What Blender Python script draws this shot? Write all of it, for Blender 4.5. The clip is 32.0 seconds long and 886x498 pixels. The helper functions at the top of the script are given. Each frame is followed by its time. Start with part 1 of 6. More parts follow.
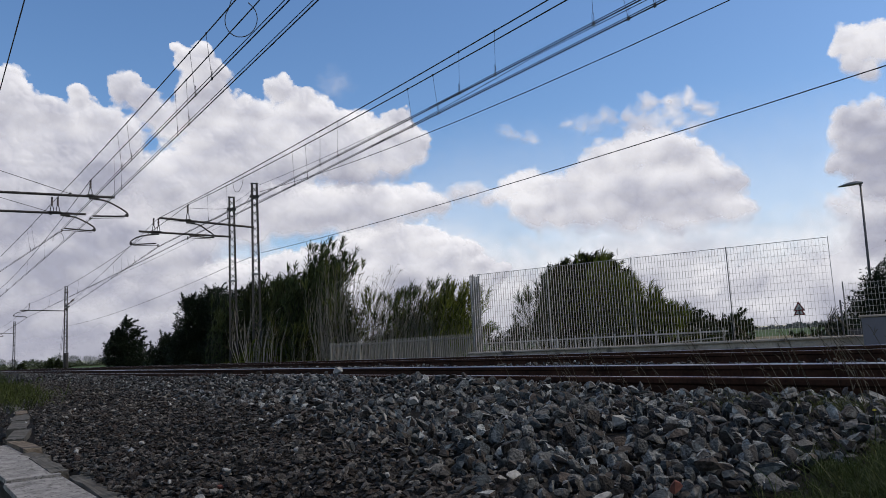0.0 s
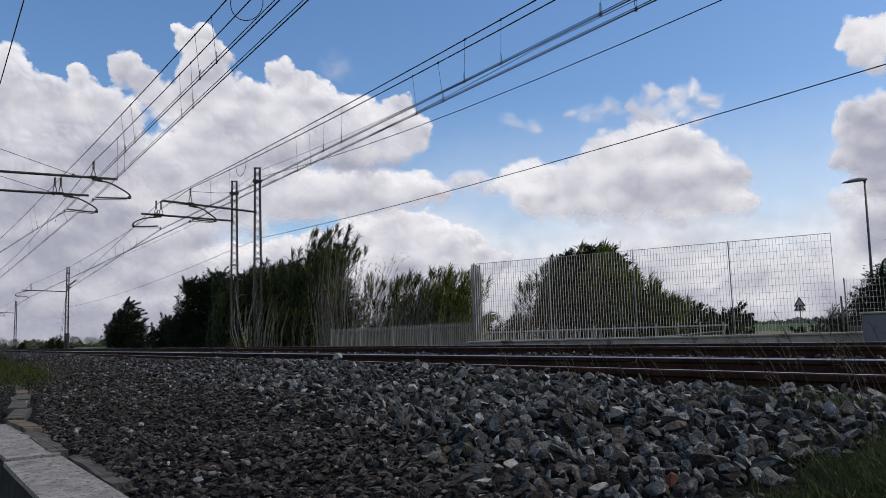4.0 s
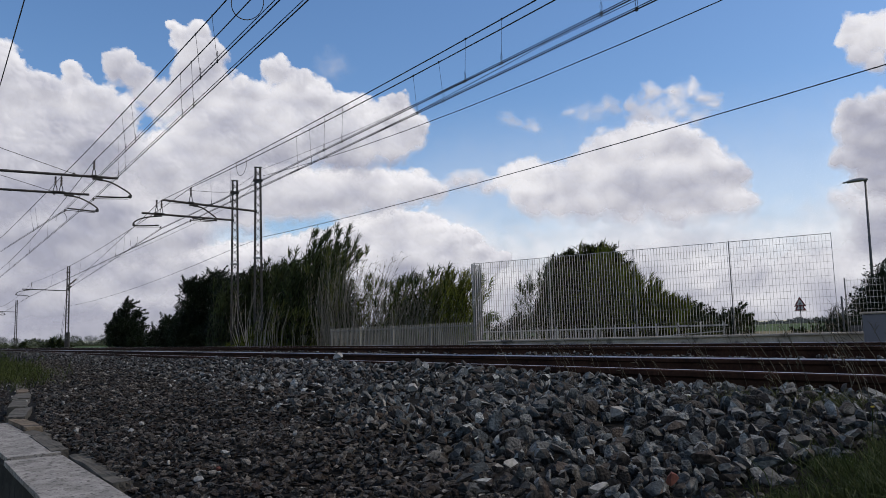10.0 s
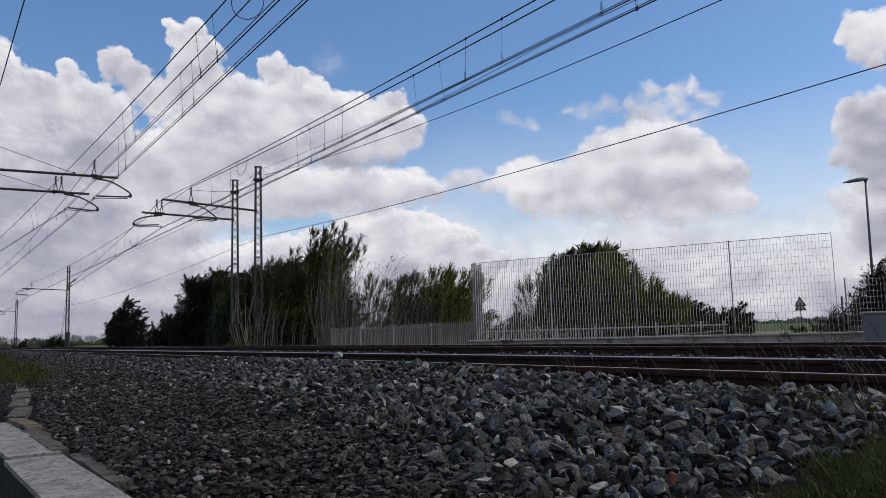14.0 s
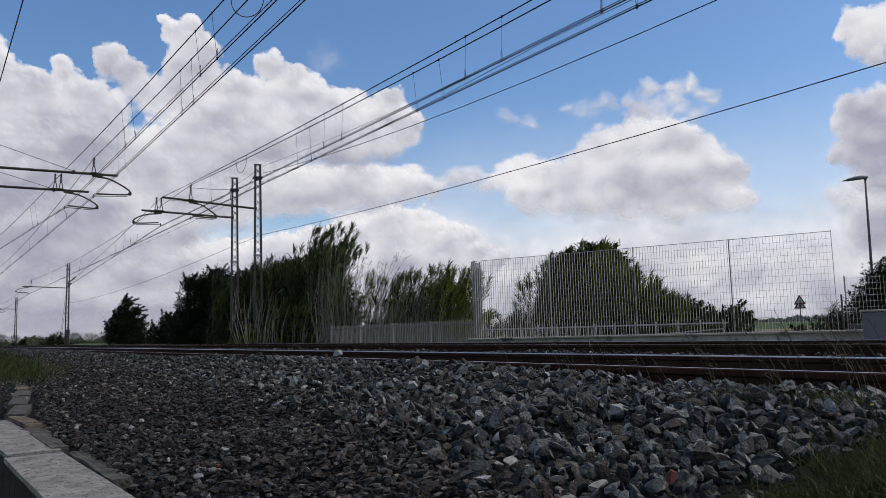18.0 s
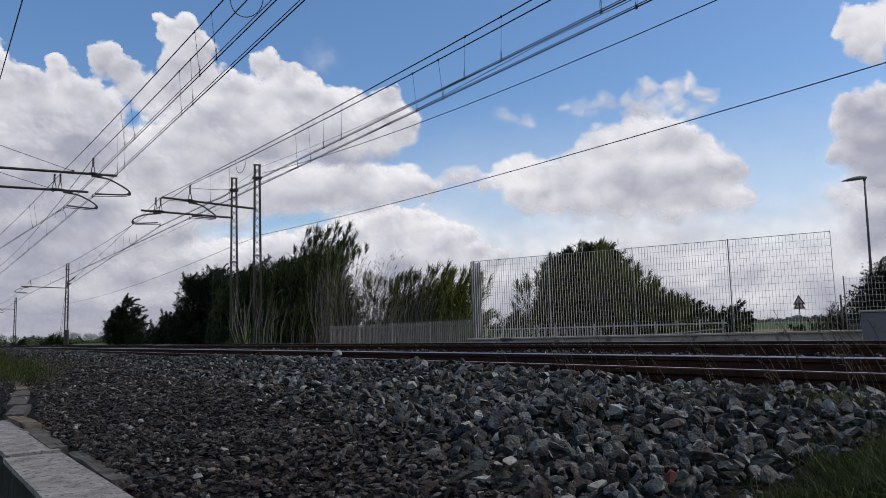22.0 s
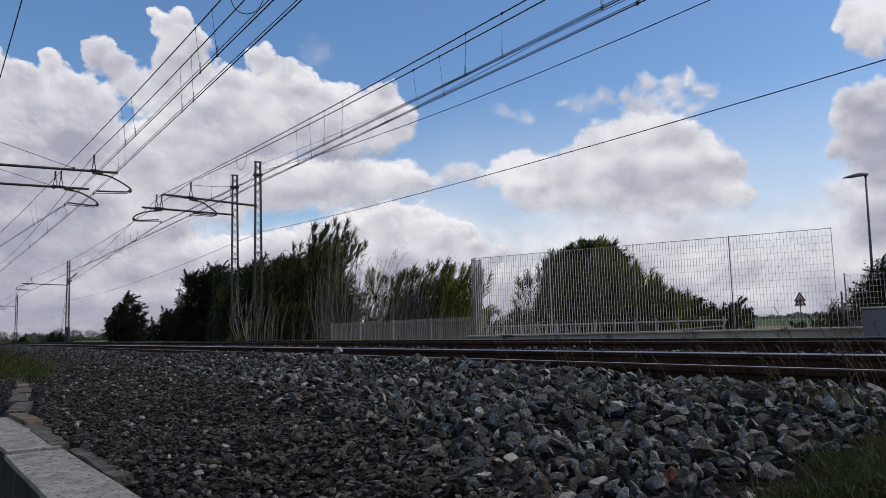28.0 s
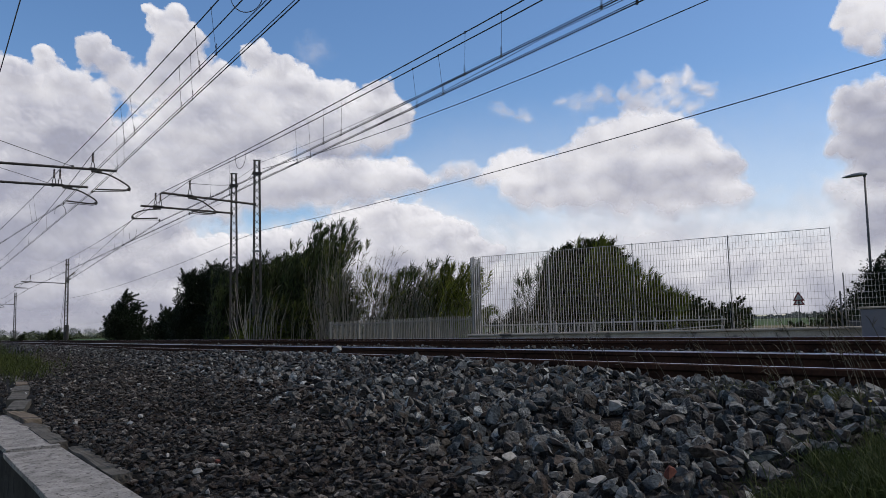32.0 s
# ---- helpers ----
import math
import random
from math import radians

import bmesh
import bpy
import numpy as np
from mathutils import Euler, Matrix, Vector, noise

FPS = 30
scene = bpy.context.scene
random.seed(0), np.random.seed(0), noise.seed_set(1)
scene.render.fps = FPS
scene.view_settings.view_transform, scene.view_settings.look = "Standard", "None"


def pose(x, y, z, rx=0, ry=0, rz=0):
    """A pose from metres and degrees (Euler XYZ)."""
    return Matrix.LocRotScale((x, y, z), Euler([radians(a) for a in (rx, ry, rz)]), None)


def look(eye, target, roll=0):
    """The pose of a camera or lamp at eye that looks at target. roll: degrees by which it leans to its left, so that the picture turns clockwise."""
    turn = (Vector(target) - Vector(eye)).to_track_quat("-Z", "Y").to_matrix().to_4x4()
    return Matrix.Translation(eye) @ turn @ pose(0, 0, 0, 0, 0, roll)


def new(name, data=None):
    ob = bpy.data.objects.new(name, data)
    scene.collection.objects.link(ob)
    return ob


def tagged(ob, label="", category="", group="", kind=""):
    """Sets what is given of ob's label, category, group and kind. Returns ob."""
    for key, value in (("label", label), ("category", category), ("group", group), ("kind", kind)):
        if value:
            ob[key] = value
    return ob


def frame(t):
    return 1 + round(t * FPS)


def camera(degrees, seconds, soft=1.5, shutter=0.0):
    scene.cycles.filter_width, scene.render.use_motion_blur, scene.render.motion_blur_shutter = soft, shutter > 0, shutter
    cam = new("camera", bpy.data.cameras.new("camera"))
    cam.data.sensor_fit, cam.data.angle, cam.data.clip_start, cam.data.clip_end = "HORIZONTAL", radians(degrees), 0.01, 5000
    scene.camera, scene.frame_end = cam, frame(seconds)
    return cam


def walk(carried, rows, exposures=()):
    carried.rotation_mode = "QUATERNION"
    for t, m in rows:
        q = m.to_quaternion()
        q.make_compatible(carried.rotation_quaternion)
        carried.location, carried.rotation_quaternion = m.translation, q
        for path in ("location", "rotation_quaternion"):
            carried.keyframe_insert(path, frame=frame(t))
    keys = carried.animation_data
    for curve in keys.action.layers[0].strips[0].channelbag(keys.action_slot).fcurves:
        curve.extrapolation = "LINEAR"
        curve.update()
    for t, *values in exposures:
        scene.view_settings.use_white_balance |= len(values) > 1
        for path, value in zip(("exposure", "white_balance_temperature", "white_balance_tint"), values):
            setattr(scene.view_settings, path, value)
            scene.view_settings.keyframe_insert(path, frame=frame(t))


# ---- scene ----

EYE = Vector((0.0, 0.0, 0.266))


def aim(yaw, pitch, roll):
    a, b = radians(yaw), radians(pitch)
    way = Vector((-math.sin(a) * math.cos(b), math.cos(a) * math.cos(b), math.sin(b)))
    return look(EYE, EYE + way, roll)


# seconds, turn to the left of +Y, tilt up, lean, in degrees
PATH = [
    (0, 55.430, 7.269, -2.961),
    (0.5, 55.450, 7.126, -1.946),
    (1, 55.502, 6.816, -1.882),
    (1.5, 55.520, 6.652, -1.889),
    (2, 55.528, 6.589, -1.870),
    (2.5, 55.554, 6.497, -1.794),
    (3, 55.589, 6.394, -1.767),
    (3.5, 55.604, 6.380, -1.803),
    (5.5, 55.603, 6.459, -1.755),
    (6, 55.604, 6.443, -1.742),
    (6.5, 55.605, 6.413, -1.740),
    (7, 55.606, 6.396, -1.748),
    (7.5, 55.606, 6.392, -1.747),
    (8, 55.606, 6.391, -1.741),
    (8.5, 55.606, 6.392, -1.747),
    (9, 55.606, 6.394, -1.753),
    (9.5, 55.616, 6.382, -1.742),
    (10, 55.637, 6.361, -1.724),
    (10.5, 55.642, 6.364, -1.727),
    (11, 55.629, 6.382, -1.746),
    (11.5, 55.618, 6.390, -1.760),
    (12, 55.620, 6.393, -1.764),
    (12.5, 55.626, 6.393, -1.759),
    (13, 55.617, 6.382, -1.739),
    (13.5, 55.620, 6.354, -1.707),
    (14, 55.648, 6.328, -1.695),
    (14.5, 55.670, 6.314, -1.692),
    (16.5, 55.664, 6.395, -1.750),
    (17, 55.667, 6.357, -1.707),
    (17.5, 55.657, 6.281, -1.695),
    (18, 55.632, 6.178, -1.675),
    (18.5, 55.603, 6.132, -1.642),
    (19, 55.575, 6.146, -1.659),
    (19.5, 55.561, 6.184, -1.674),
    (20, 55.555, 6.253, -1.679),
    (20.5, 55.544, 6.316, -1.708),
    (21, 55.540, 6.327, -1.709),
    (21.5, 55.560, 6.276, -1.682),
    (22, 55.586, 6.190, -1.667),
    (22.5, 55.592, 6.127, -1.674),
    (23, 55.598, 6.104, -1.679),
    (23.5, 55.611, 6.080, -1.668),
    (24, 55.614, 6.032, -1.663),
    (24.5, 55.609, 5.992, -1.651),
    (25, 55.606, 5.978, -1.640),
    (25.5, 55.604, 5.965, -1.679),
    (27.5, 55.663, 5.887, -1.641),
    (28, 55.653, 5.960, -1.679),
    (28.5, 55.643, 6.000, -1.692),
    (29, 55.626, 6.024, -1.684),
    (29.5, 55.596, 6.049, -1.674),
    (30, 55.567, 6.062, -1.666),
    (30.5, 55.561, 6.034, -1.645),
    (31, 55.562, 5.986, -1.615),
    (31.5, 55.564, 5.935, -1.600),
    (32, 55.579, 5.875, -1.577),
]
cam = camera(60.81, 32.0, soft=0.64)
walk(cam, [(t, aim(a, b, c)) for t, a, b, c in PATH], [(0.0, 0.01), (1.5, 0.01), (6.0, -0.02), (32.0, -0.05)])

# ---- world and sun ----
SUN_EL, SUN_TURN = 52.0, 35.0      # degrees up, and clockwise from +Y
world = bpy.data.worlds.new("sky")
scene.world = world
world.use_nodes = True
wn = world.node_tree
sky = wn.nodes.new("ShaderNodeTexSky")
sky.sky_type = "NISHITA"
sky.sun_disc = False
sky.sun_elevation, sky.sun_rotation = radians(SUN_EL), radians(SUN_TURN)
sky.air_density, sky.dust_density, sky.ozone_density = 1.0, 0.9, 2.1
wn.nodes["Background"].inputs["Strength"].default_value = 0.134
tone = wn.nodes.new("ShaderNodeHueSaturation")
tone.inputs["Saturation"].default_value = 1.14
wn.links.new(sky.outputs[0], tone.inputs["Color"])
tint = wn.nodes.new("ShaderNodeMixRGB")
tint.blend_type = "MULTIPLY"
tint.inputs[0].default_value, tint.inputs[2].default_value = 1.0, (0.95, 1.0, 1.07, 1)
wn.links.new(tone.outputs[0], tint.inputs[1])
wn.links.new(tint.outputs[0], wn.nodes["Background"].inputs["Color"])

sun = new("sun", bpy.data.lights.new("sun", "SUN"))
sun.data.energy, sun.data.angle, sun.data.color = 2.2, radians(6), (1.0, 0.88, 0.71)
sun_way = Vector((math.sin(radians(SUN_TURN)) * math.cos(radians(SUN_EL)), math.cos(radians(SUN_TURN)) * math.cos(radians(SUN_EL)), math.sin(radians(SUN_EL))))
sun.matrix_world = look(sun_way * 60, (0, 0, 0))
scene.view_settings.exposure = 0.0

# ---- materials ----


def material(name, dark, light, rough=0.7, metal=0.0, scale=4.0, fine=40.0, bump=0.3, depth=0.01, spots=None, rand="", trans=0.0, spread=(0.35, 0.65), coords="Object"):
    """A surface whose colour runs from dark to light over two scales of noise. spots: (colour, share, scale). rand: 'object' or 'island'."""
    m = bpy.data.materials.new(name)
    m.use_nodes = True
    n, l = m.node_tree.nodes, m.node_tree.links
    bsdf = n["Principled BSDF"]
    co = n.new("ShaderNodeTexCoord").outputs[coords]

    def tex(s, detail):
        t = n.new("ShaderNodeTexNoise")
        t.inputs["Scale"].default_value, t.inputs["Detail"].default_value = s, detail
        l.new(co, t.inputs["Vector"])
        return t.outputs["Fac"]

    def math_node(op, a, b):
        q = n.new("ShaderNodeMath")
        q.operation = op
        for i, v in enumerate((a, b)):
            if isinstance(v, (int, float)):
                q.inputs[i].default_value = v
            else:
                l.new(v, q.inputs[i])
        return q.outputs[0]

    big, small = tex(scale, 5), tex(fine, 4)
    fac = math_node("ADD", math_node("MULTIPLY", big, 0.6), math_node("MULTIPLY", small, 0.4))
    if rand:
        if rand == "object":
            r = n.new("ShaderNodeObjectInfo").outputs["Random"]
        else:
            r = n.new("ShaderNodeNewGeometry").outputs["Random Per Island"]
        fac = math_node("ADD", math_node("MULTIPLY", fac, 0.45), math_node("MULTIPLY", r, 0.55))
    ramp = n.new("ShaderNodeValToRGB")
    ramp.color_ramp.elements[0].position, ramp.color_ramp.elements[1].position = spread
    ramp.color_ramp.elements[0].color, ramp.color_ramp.elements[1].color = (*dark, 1), (*light, 1)
    l.new(fac, ramp.inputs[0])
    colour = ramp.outputs[0]
    if spots:
        sp = n.new("ShaderNodeValToRGB")
        sp.color_ramp.elements[0].position, sp.color_ramp.elements[1].position = 1 - spots[1], min(1.0, 1.06 - spots[1])
        l.new(tex(spots[2], 6), sp.inputs[0])
        mix = n.new("ShaderNodeMixRGB")
        l.new(sp.outputs[0], mix.inputs[0])
        l.new(colour, mix.inputs[1])
        mix.inputs[2].default_value = (*spots[0], 1)
        colour = mix.outputs[0]
    l.new(colour, bsdf.inputs["Base Color"])
    bsdf.inputs["Metallic"].default_value = metal
    if rough > 0.88:
        bsdf.inputs["Specular IOR Level"].default_value = 0.12
    rr = math_node("ADD", math_node("MULTIPLY", small, 0.25), rough - 0.12)
    l.new(rr, bsdf.inputs["Roughness"])
    if bump:
        b = n.new("ShaderNodeBump")
        b.inputs["Strength"].default_value, b.inputs["Distance"].default_value = bump, depth
        l.new(fac, b.inputs["Height"])
        l.new(b.outputs[0], bsdf.inputs["Normal"])
    if trans:
        bsdf.inputs["Specular IOR Level"].default_value = 0.15
        tr = n.new("ShaderNodeBsdfTranslucent")
        l.new(colour, tr.inputs[0])
        mx = n.new("ShaderNodeMixShader")
        mx.inputs[0].default_value = trans
        l.new(bsdf.outputs[0], mx.inputs[1])
        l.new(tr.outputs[0], mx.inputs[2])
        l.new(mx.outputs[0], n["Material Output"].inputs[0])
    return m


M_EARTH = material("earth", (0.045, 0.05, 0.022), (0.125, 0.115, 0.06), 0.95, scale=0.15, fine=3.0, spots=((0.06, 0.10, 0.025), 0.5, 0.05), bump=0.6, depth=0.05)
M_FIELD = material("dry_field", (0.10, 0.085, 0.05), (0.20, 0.165, 0.10), 0.95, scale=0.2, fine=3.0, bump=0.3, depth=0.05)
M_CROP = material("green_field", (0.03, 0.055, 0.018), (0.06, 0.09, 0.03), 0.95, scale=0.2, fine=3.0, bump=0.3, depth=0.05)
# Near black: the shade in the gaps between stones is painted here.
M_BED_SHADE = material("ballast_bed", (0.005, 0.005, 0.0048), (0.014, 0.0135, 0.013), 0.95, scale=6, fine=30, bump=1.0, depth=0.04)


def stone_material(name, rand, scale, fine, gain, tints):
    """Broken rock: a tint for each stone, darker and lighter grain on it."""
    m = bpy.data.materials.new(name)
    m.use_nodes = True
    n, l = m.node_tree.nodes, m.node_tree.links
    bsdf = n["Principled BSDF"]
    co = n.new("ShaderNodeTexCoord").outputs["Object"]
    r = n.new("ShaderNodeObjectInfo").outputs["Random"] if rand == "object" else n.new("ShaderNodeNewGeometry").outputs["Random Per Island"]
    ramp = n.new("ShaderNodeValToRGB")
    ramp.color_ramp.interpolation = "CONSTANT"
    el = ramp.color_ramp.elements
    while len(el) < len(tints):
        el.new(0.5)
    for e, (p, c) in zip(el, tints):
        e.position, e.color = p, (*[min(1.0, v * gain) for v in c], 1)
    l.new(r, ramp.inputs[0])
    fac = []
    for s, d in ((scale, 4), (fine, 6)):
        t = n.new("ShaderNodeTexNoise")
        t.inputs["Scale"].default_value, t.inputs["Detail"].default_value = s, d
        l.new(co, t.inputs["Vector"])
        fac.append(t.outputs["Fac"])
    add = n.new("ShaderNodeMath")
    l.new(fac[0], add.inputs[0])
    l.new(fac[1], add.inputs[1])
    grain = n.new("ShaderNodeMapRange")
    grain.inputs["From Min"].default_value, grain.inputs["From Max"].default_value = 0.72, 1.28
    grain.inputs["To Min"].default_value, grain.inputs["To Max"].default_value = 0.38, 1.7
    l.new(add.outputs[0], grain.inputs[0])
    mul = n.new("ShaderNodeMixRGB")
    mul.blend_type, mul.inputs[0].default_value = "MULTIPLY", 1.0
    l.new(ramp.outputs[0], mul.inputs[1])
    l.new(grain.outputs[0], mul.inputs[2])
    l.new(mul.outputs[0], bsdf.inputs["Base Color"])
    bsdf.inputs["Roughness"].default_value = 0.8
    bsdf.inputs["Specular IOR Level"].default_value = 0.25
    b = n.new("ShaderNodeBump")
    b.inputs["Strength"].default_value, b.inputs["Distance"].default_value = 0.9, 0.010 if rand == "island" else 0.014
    l.new(add.outputs[0], b.inputs["Height"])
    l.new(b.outputs[0], bsdf.inputs["Normal"])
    return m


ROCK = [(0.0, (0.05, 0.044, 0.038)), (0.16, (0.085, 0.085, 0.08)), (0.32, (0.055, 0.062, 0.064)), (0.46, (0.10, 0.098, 0.092)), (0.60, (0.04, 0.038, 0.036)), (0.70, (0.075, 0.083, 0.085)), (0.78, (0.14, 0.142, 0.135)), (0.88, (0.07, 0.060, 0.052)), (0.94, (0.20, 0.205, 0.195))]
ROCK = [(p, tuple(0.078 * (v / 0.075) ** 1.45 for v in c)) for p, c in ROCK]      # tint contrast raised, in place of deeper shadows among the stones
M_STONE = stone_material("ballast_stone", "island", 28, 95, 0.70, [(p, (c[0] * 1.0, c[1], c[2] * 1.03)) for p, c in ROCK])
M_STONE_ONE = stone_material("ballast_stone_single", "object", 1.2, 4.5, 0.68, [(p, (c[0] * 1.0, c[1], c[2] * 1.03)) for p, c in ROCK])
M_STONE_MID = stone_material("settled_ballast", "island", 28, 95, 0.72, [(p, (c[0] * 1.01, c[1], c[2] * 1.05)) for p, c in ROCK])
M_STALE = stone_material("brownish_ballast", "island", 28, 95, 0.50, [(p, (c[0] * 1.10, c[1], c[2] * 0.97)) for p, c in ROCK])
# The same rock tints at a lower gain, so darker.
M_DARKER_STONE = stone_material("worn_ballast", "island", 32, 110, 0.48, [(p, (c[0] * 1.02, c[1], c[2] * 1.06)) for p, c in ROCK])
M_GRIT = stone_material("old_ballast", "island", 50, 200, 0.41, [(p, (c[0] * 1.13, c[1], c[2] * 0.96)) for p, c in ROCK])
M_PALE = material("pale_stone", (0.16, 0.153, 0.142), (0.36, 0.35, 0.33), 0.85, scale=14, fine=90, bump=0.6, depth=0.004)
M_RED = material("brick_chip", (0.08, 0.032, 0.025), (0.15, 0.06, 0.046), 0.9, scale=20, fine=90)
M_RUST = material("rusty_rail", (0.015, 0.0075, 0.0055), (0.062, 0.030, 0.019), 0.95, scale=3, fine=40, bump=0.3, depth=0.003)
M_STEEL = material("polished_rail_head", (0.34, 0.30, 0.315), (0.48, 0.43, 0.45), 0.38, 1.0, scale=1.0, fine=25, bump=0.05, depth=0.001)
M_GALV = material("galvanised_mast", (0.026, 0.024, 0.023), (0.085, 0.078, 0.072), 0.75, 0.3, scale=1.5, fine=20, bump=0.2, depth=0.002)
M_DARKMETAL = material("dark_fittings", (0.02, 0.018, 0.018), (0.05, 0.045, 0.04), 0.6, 0.5, scale=3, fine=30, bump=0.1, depth=0.002)
M_WIRE = material("copper_wire", (0.012, 0.012, 0.012), (0.03, 0.028, 0.026), 0.6, 0.6, scale=0.5, fine=8, bump=0)
M_INSUL = material("insulator", (0.05, 0.035, 0.03), (0.10, 0.07, 0.06), 0.35, scale=8, fine=30, bump=0)
M_FENCE = material("galvanised_fence", (0.28, 0.278, 0.27), (0.43, 0.425, 0.41), 0.6, 0.0, scale=2, fine=30, bump=0.1, depth=0.001)
M_RAILING = material("weathered_railing", (0.22, 0.215, 0.205), (0.34, 0.335, 0.32), 0.65, 0.0, scale=2, fine=30, bump=0.1, depth=0.001)
M_SLAT = material("grey_slat", (0.18, 0.163, 0.138), (0.28, 0.256, 0.218), 0.7, 0.2, scale=3, fine=30, bump=0.1, depth=0.001, rand="object", spread=(0.2, 0.8))
M_POST = material("grey_post", (0.13, 0.128, 0.122), (0.22, 0.215, 0.205), 0.65, 0.2, scale=2, fine=30, bump=0.1, depth=0.001)
M_CONCRETE = material("concrete", (0.23, 0.20, 0.165), (0.47, 0.415, 0.35), 0.9, scale=2.2, fine=45, bump=0.4, depth=0.006, spots=((0.12, 0.11, 0.10), 0.42, 1.5))
M_COPING = material("rough_coping", (0.13, 0.123, 0.115), (0.31, 0.295, 0.277), 0.95, scale=9, fine=110, bump=0.9, depth=0.010, spots=((0.10, 0.095, 0.089), 0.44, 45.0))
# Stains, and the shade of the side turned from the sun put in.
M_STAINED_SHADE = material("stained_shaded_concrete", (0.013, 0.012, 0.011), (0.05, 0.046, 0.042), 0.95, scale=5, fine=60, bump=0.5, depth=0.006, spots=((0.015, 0.015, 0.014), 0.45, 9.0))
M_KERB = material("kerb_stone", (0.048, 0.044, 0.039), (0.115, 0.107, 0.093), 0.95, scale=9, fine=110, bump=0.9, depth=0.006, spots=((0.05, 0.05, 0.045), 0.42, 6.0))
M_KERBTAN = material("tan_kerb_stone", (0.085, 0.066, 0.048), (0.17, 0.138, 0.105), 0.95, scale=9, fine=110, bump=0.9, depth=0.006, spots=((0.06, 0.05, 0.042), 0.42, 6.0))
M_CABINET = material("grey_violet_panel", (0.115, 0.113, 0.13), (0.15, 0.148, 0.168), 0.7, scale=1.2, fine=30, bump=0.05)
M_LEAF = material("broad_leaf", (0.0216, 0.033, 0.006), (0.17, 0.212, 0.0424), 0.5, scale=1.0, fine=8, bump=0, rand="island", trans=0.42, spread=(0.2, 0.85))
M_WILLOW = material("willow_leaf", (0.0042, 0.0072, 0.0018), (0.092, 0.112, 0.014), 0.5, scale=0.9, fine=8, bump=0, rand="island", trans=0.35, spread=(0.46, 0.86))
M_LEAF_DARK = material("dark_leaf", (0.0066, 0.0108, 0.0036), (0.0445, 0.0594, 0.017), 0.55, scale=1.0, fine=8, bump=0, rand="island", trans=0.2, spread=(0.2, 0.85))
# Darker leaf copy: foliage seen against the light, its shade put into the colour.
M_LEAF_SHADE = material("shaded_leaf", (0.0024, 0.0048, 0.0024), (0.0201, 0.0329, 0.0138), 0.55, scale=1.0, fine=8, bump=0, rand="island", trans=0.15, spread=(0.2, 0.85))
M_REED = material("reed_leaf", (0.0156, 0.0228, 0.0054), (0.164, 0.18, 0.0477), 0.6, scale=0.8, fine=8, bump=0, rand="island", trans=0.3, spread=(0.2, 0.85))
M_REED_DARK = material("dark_reed_leaf", (0.005, 0.0085, 0.0034), (0.09, 0.118, 0.041), 0.6, scale=0.8, fine=8, bump=0, rand="island", trans=0.3, spread=(0.2, 0.85))
M_REED_LIGHT = material("light_reed_leaf", (0.024, 0.0324, 0.006), (0.265, 0.281, 0.053), 0.6, scale=0.8, fine=8, bump=0, rand="island", trans=0.35, spread=(0.2, 0.85))
M_REED_GREEN = material("green_reed_leaf", (0.0096, 0.0165, 0.0034), (0.165, 0.198, 0.025), 0.6, scale=0.8, fine=8, bump=0, rand="island", trans=0.35, spread=(0.2, 0.85))
M_DRY = material("dry_reed", (0.036, 0.03, 0.0216), (0.244, 0.212, 0.154), 0.8, scale=0.8, fine=8, bump=0, rand="island", trans=0.15, spread=(0.2, 0.85))
# Cane colour darkened: the shade among dense leaves is put into it.
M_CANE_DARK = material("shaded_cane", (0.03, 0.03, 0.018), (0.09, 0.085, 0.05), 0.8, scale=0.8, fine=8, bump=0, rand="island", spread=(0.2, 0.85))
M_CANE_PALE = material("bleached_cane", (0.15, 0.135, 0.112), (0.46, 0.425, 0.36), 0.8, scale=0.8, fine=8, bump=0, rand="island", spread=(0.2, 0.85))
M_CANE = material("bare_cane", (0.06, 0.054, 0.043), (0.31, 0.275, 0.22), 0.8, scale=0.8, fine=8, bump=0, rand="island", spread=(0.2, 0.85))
M_GRASS = material("grass", (0.012, 0.020, 0.006), (0.055, 0.074, 0.020), 0.6, scale=2, fine=20, bump=0, rand="island", trans=0.3, spread=(0.2, 0.85))
M_BLADE = material("pale_grass_blade", (0.035, 0.042, 0.015), (0.11, 0.125, 0.045), 0.6, scale=2, fine=20, bump=0, rand="island", trans=0.3, spread=(0.2, 0.85))
M_TUFT = material("olive_grass", (0.013, 0.018, 0.005), (0.07, 0.086, 0.02), 0.7, scale=2, fine=20, bump=0, rand="island", trans=0.25, spread=(0.2, 0.85))
M_STALK = material("dry_stalk", (0.035, 0.029, 0.018), (0.11, 0.09, 0.055), 0.8, scale=3, fine=20, bump=0, rand="island", spread=(0.2, 0.85))
M_BARK = material("bark", (0.035, 0.028, 0.02), (0.10, 0.085, 0.07), 0.9, scale=4, fine=30, bump=0.5, depth=0.01)
# Paler and bluer than the hedge: distance haze put into the colour.
M_FAR = material("hazed_wood", (0.08, 0.092, 0.09), (0.15, 0.16, 0.142), 0.9, scale=0.05, fine=0.6, bump=0, rand="island", spread=(0.2, 0.85))
M_INSECT = material("insect_body", (0.10, 0.085, 0.07), (0.22, 0.19, 0.16), 0.5, scale=200, fine=900, bump=0)
M_WING = material("insect_wing", (0.5, 0.5, 0.5), (0.7, 0.7, 0.7), 0.3, scale=200, fine=900, bump=0, trans=0.5)
M_HEDGE = material("far_hedge", (0.025, 0.034, 0.018), (0.07, 0.08, 0.045), 0.9, scale=0.05, fine=0.6, bump=0, rand="island", spread=(0.2, 0.85))
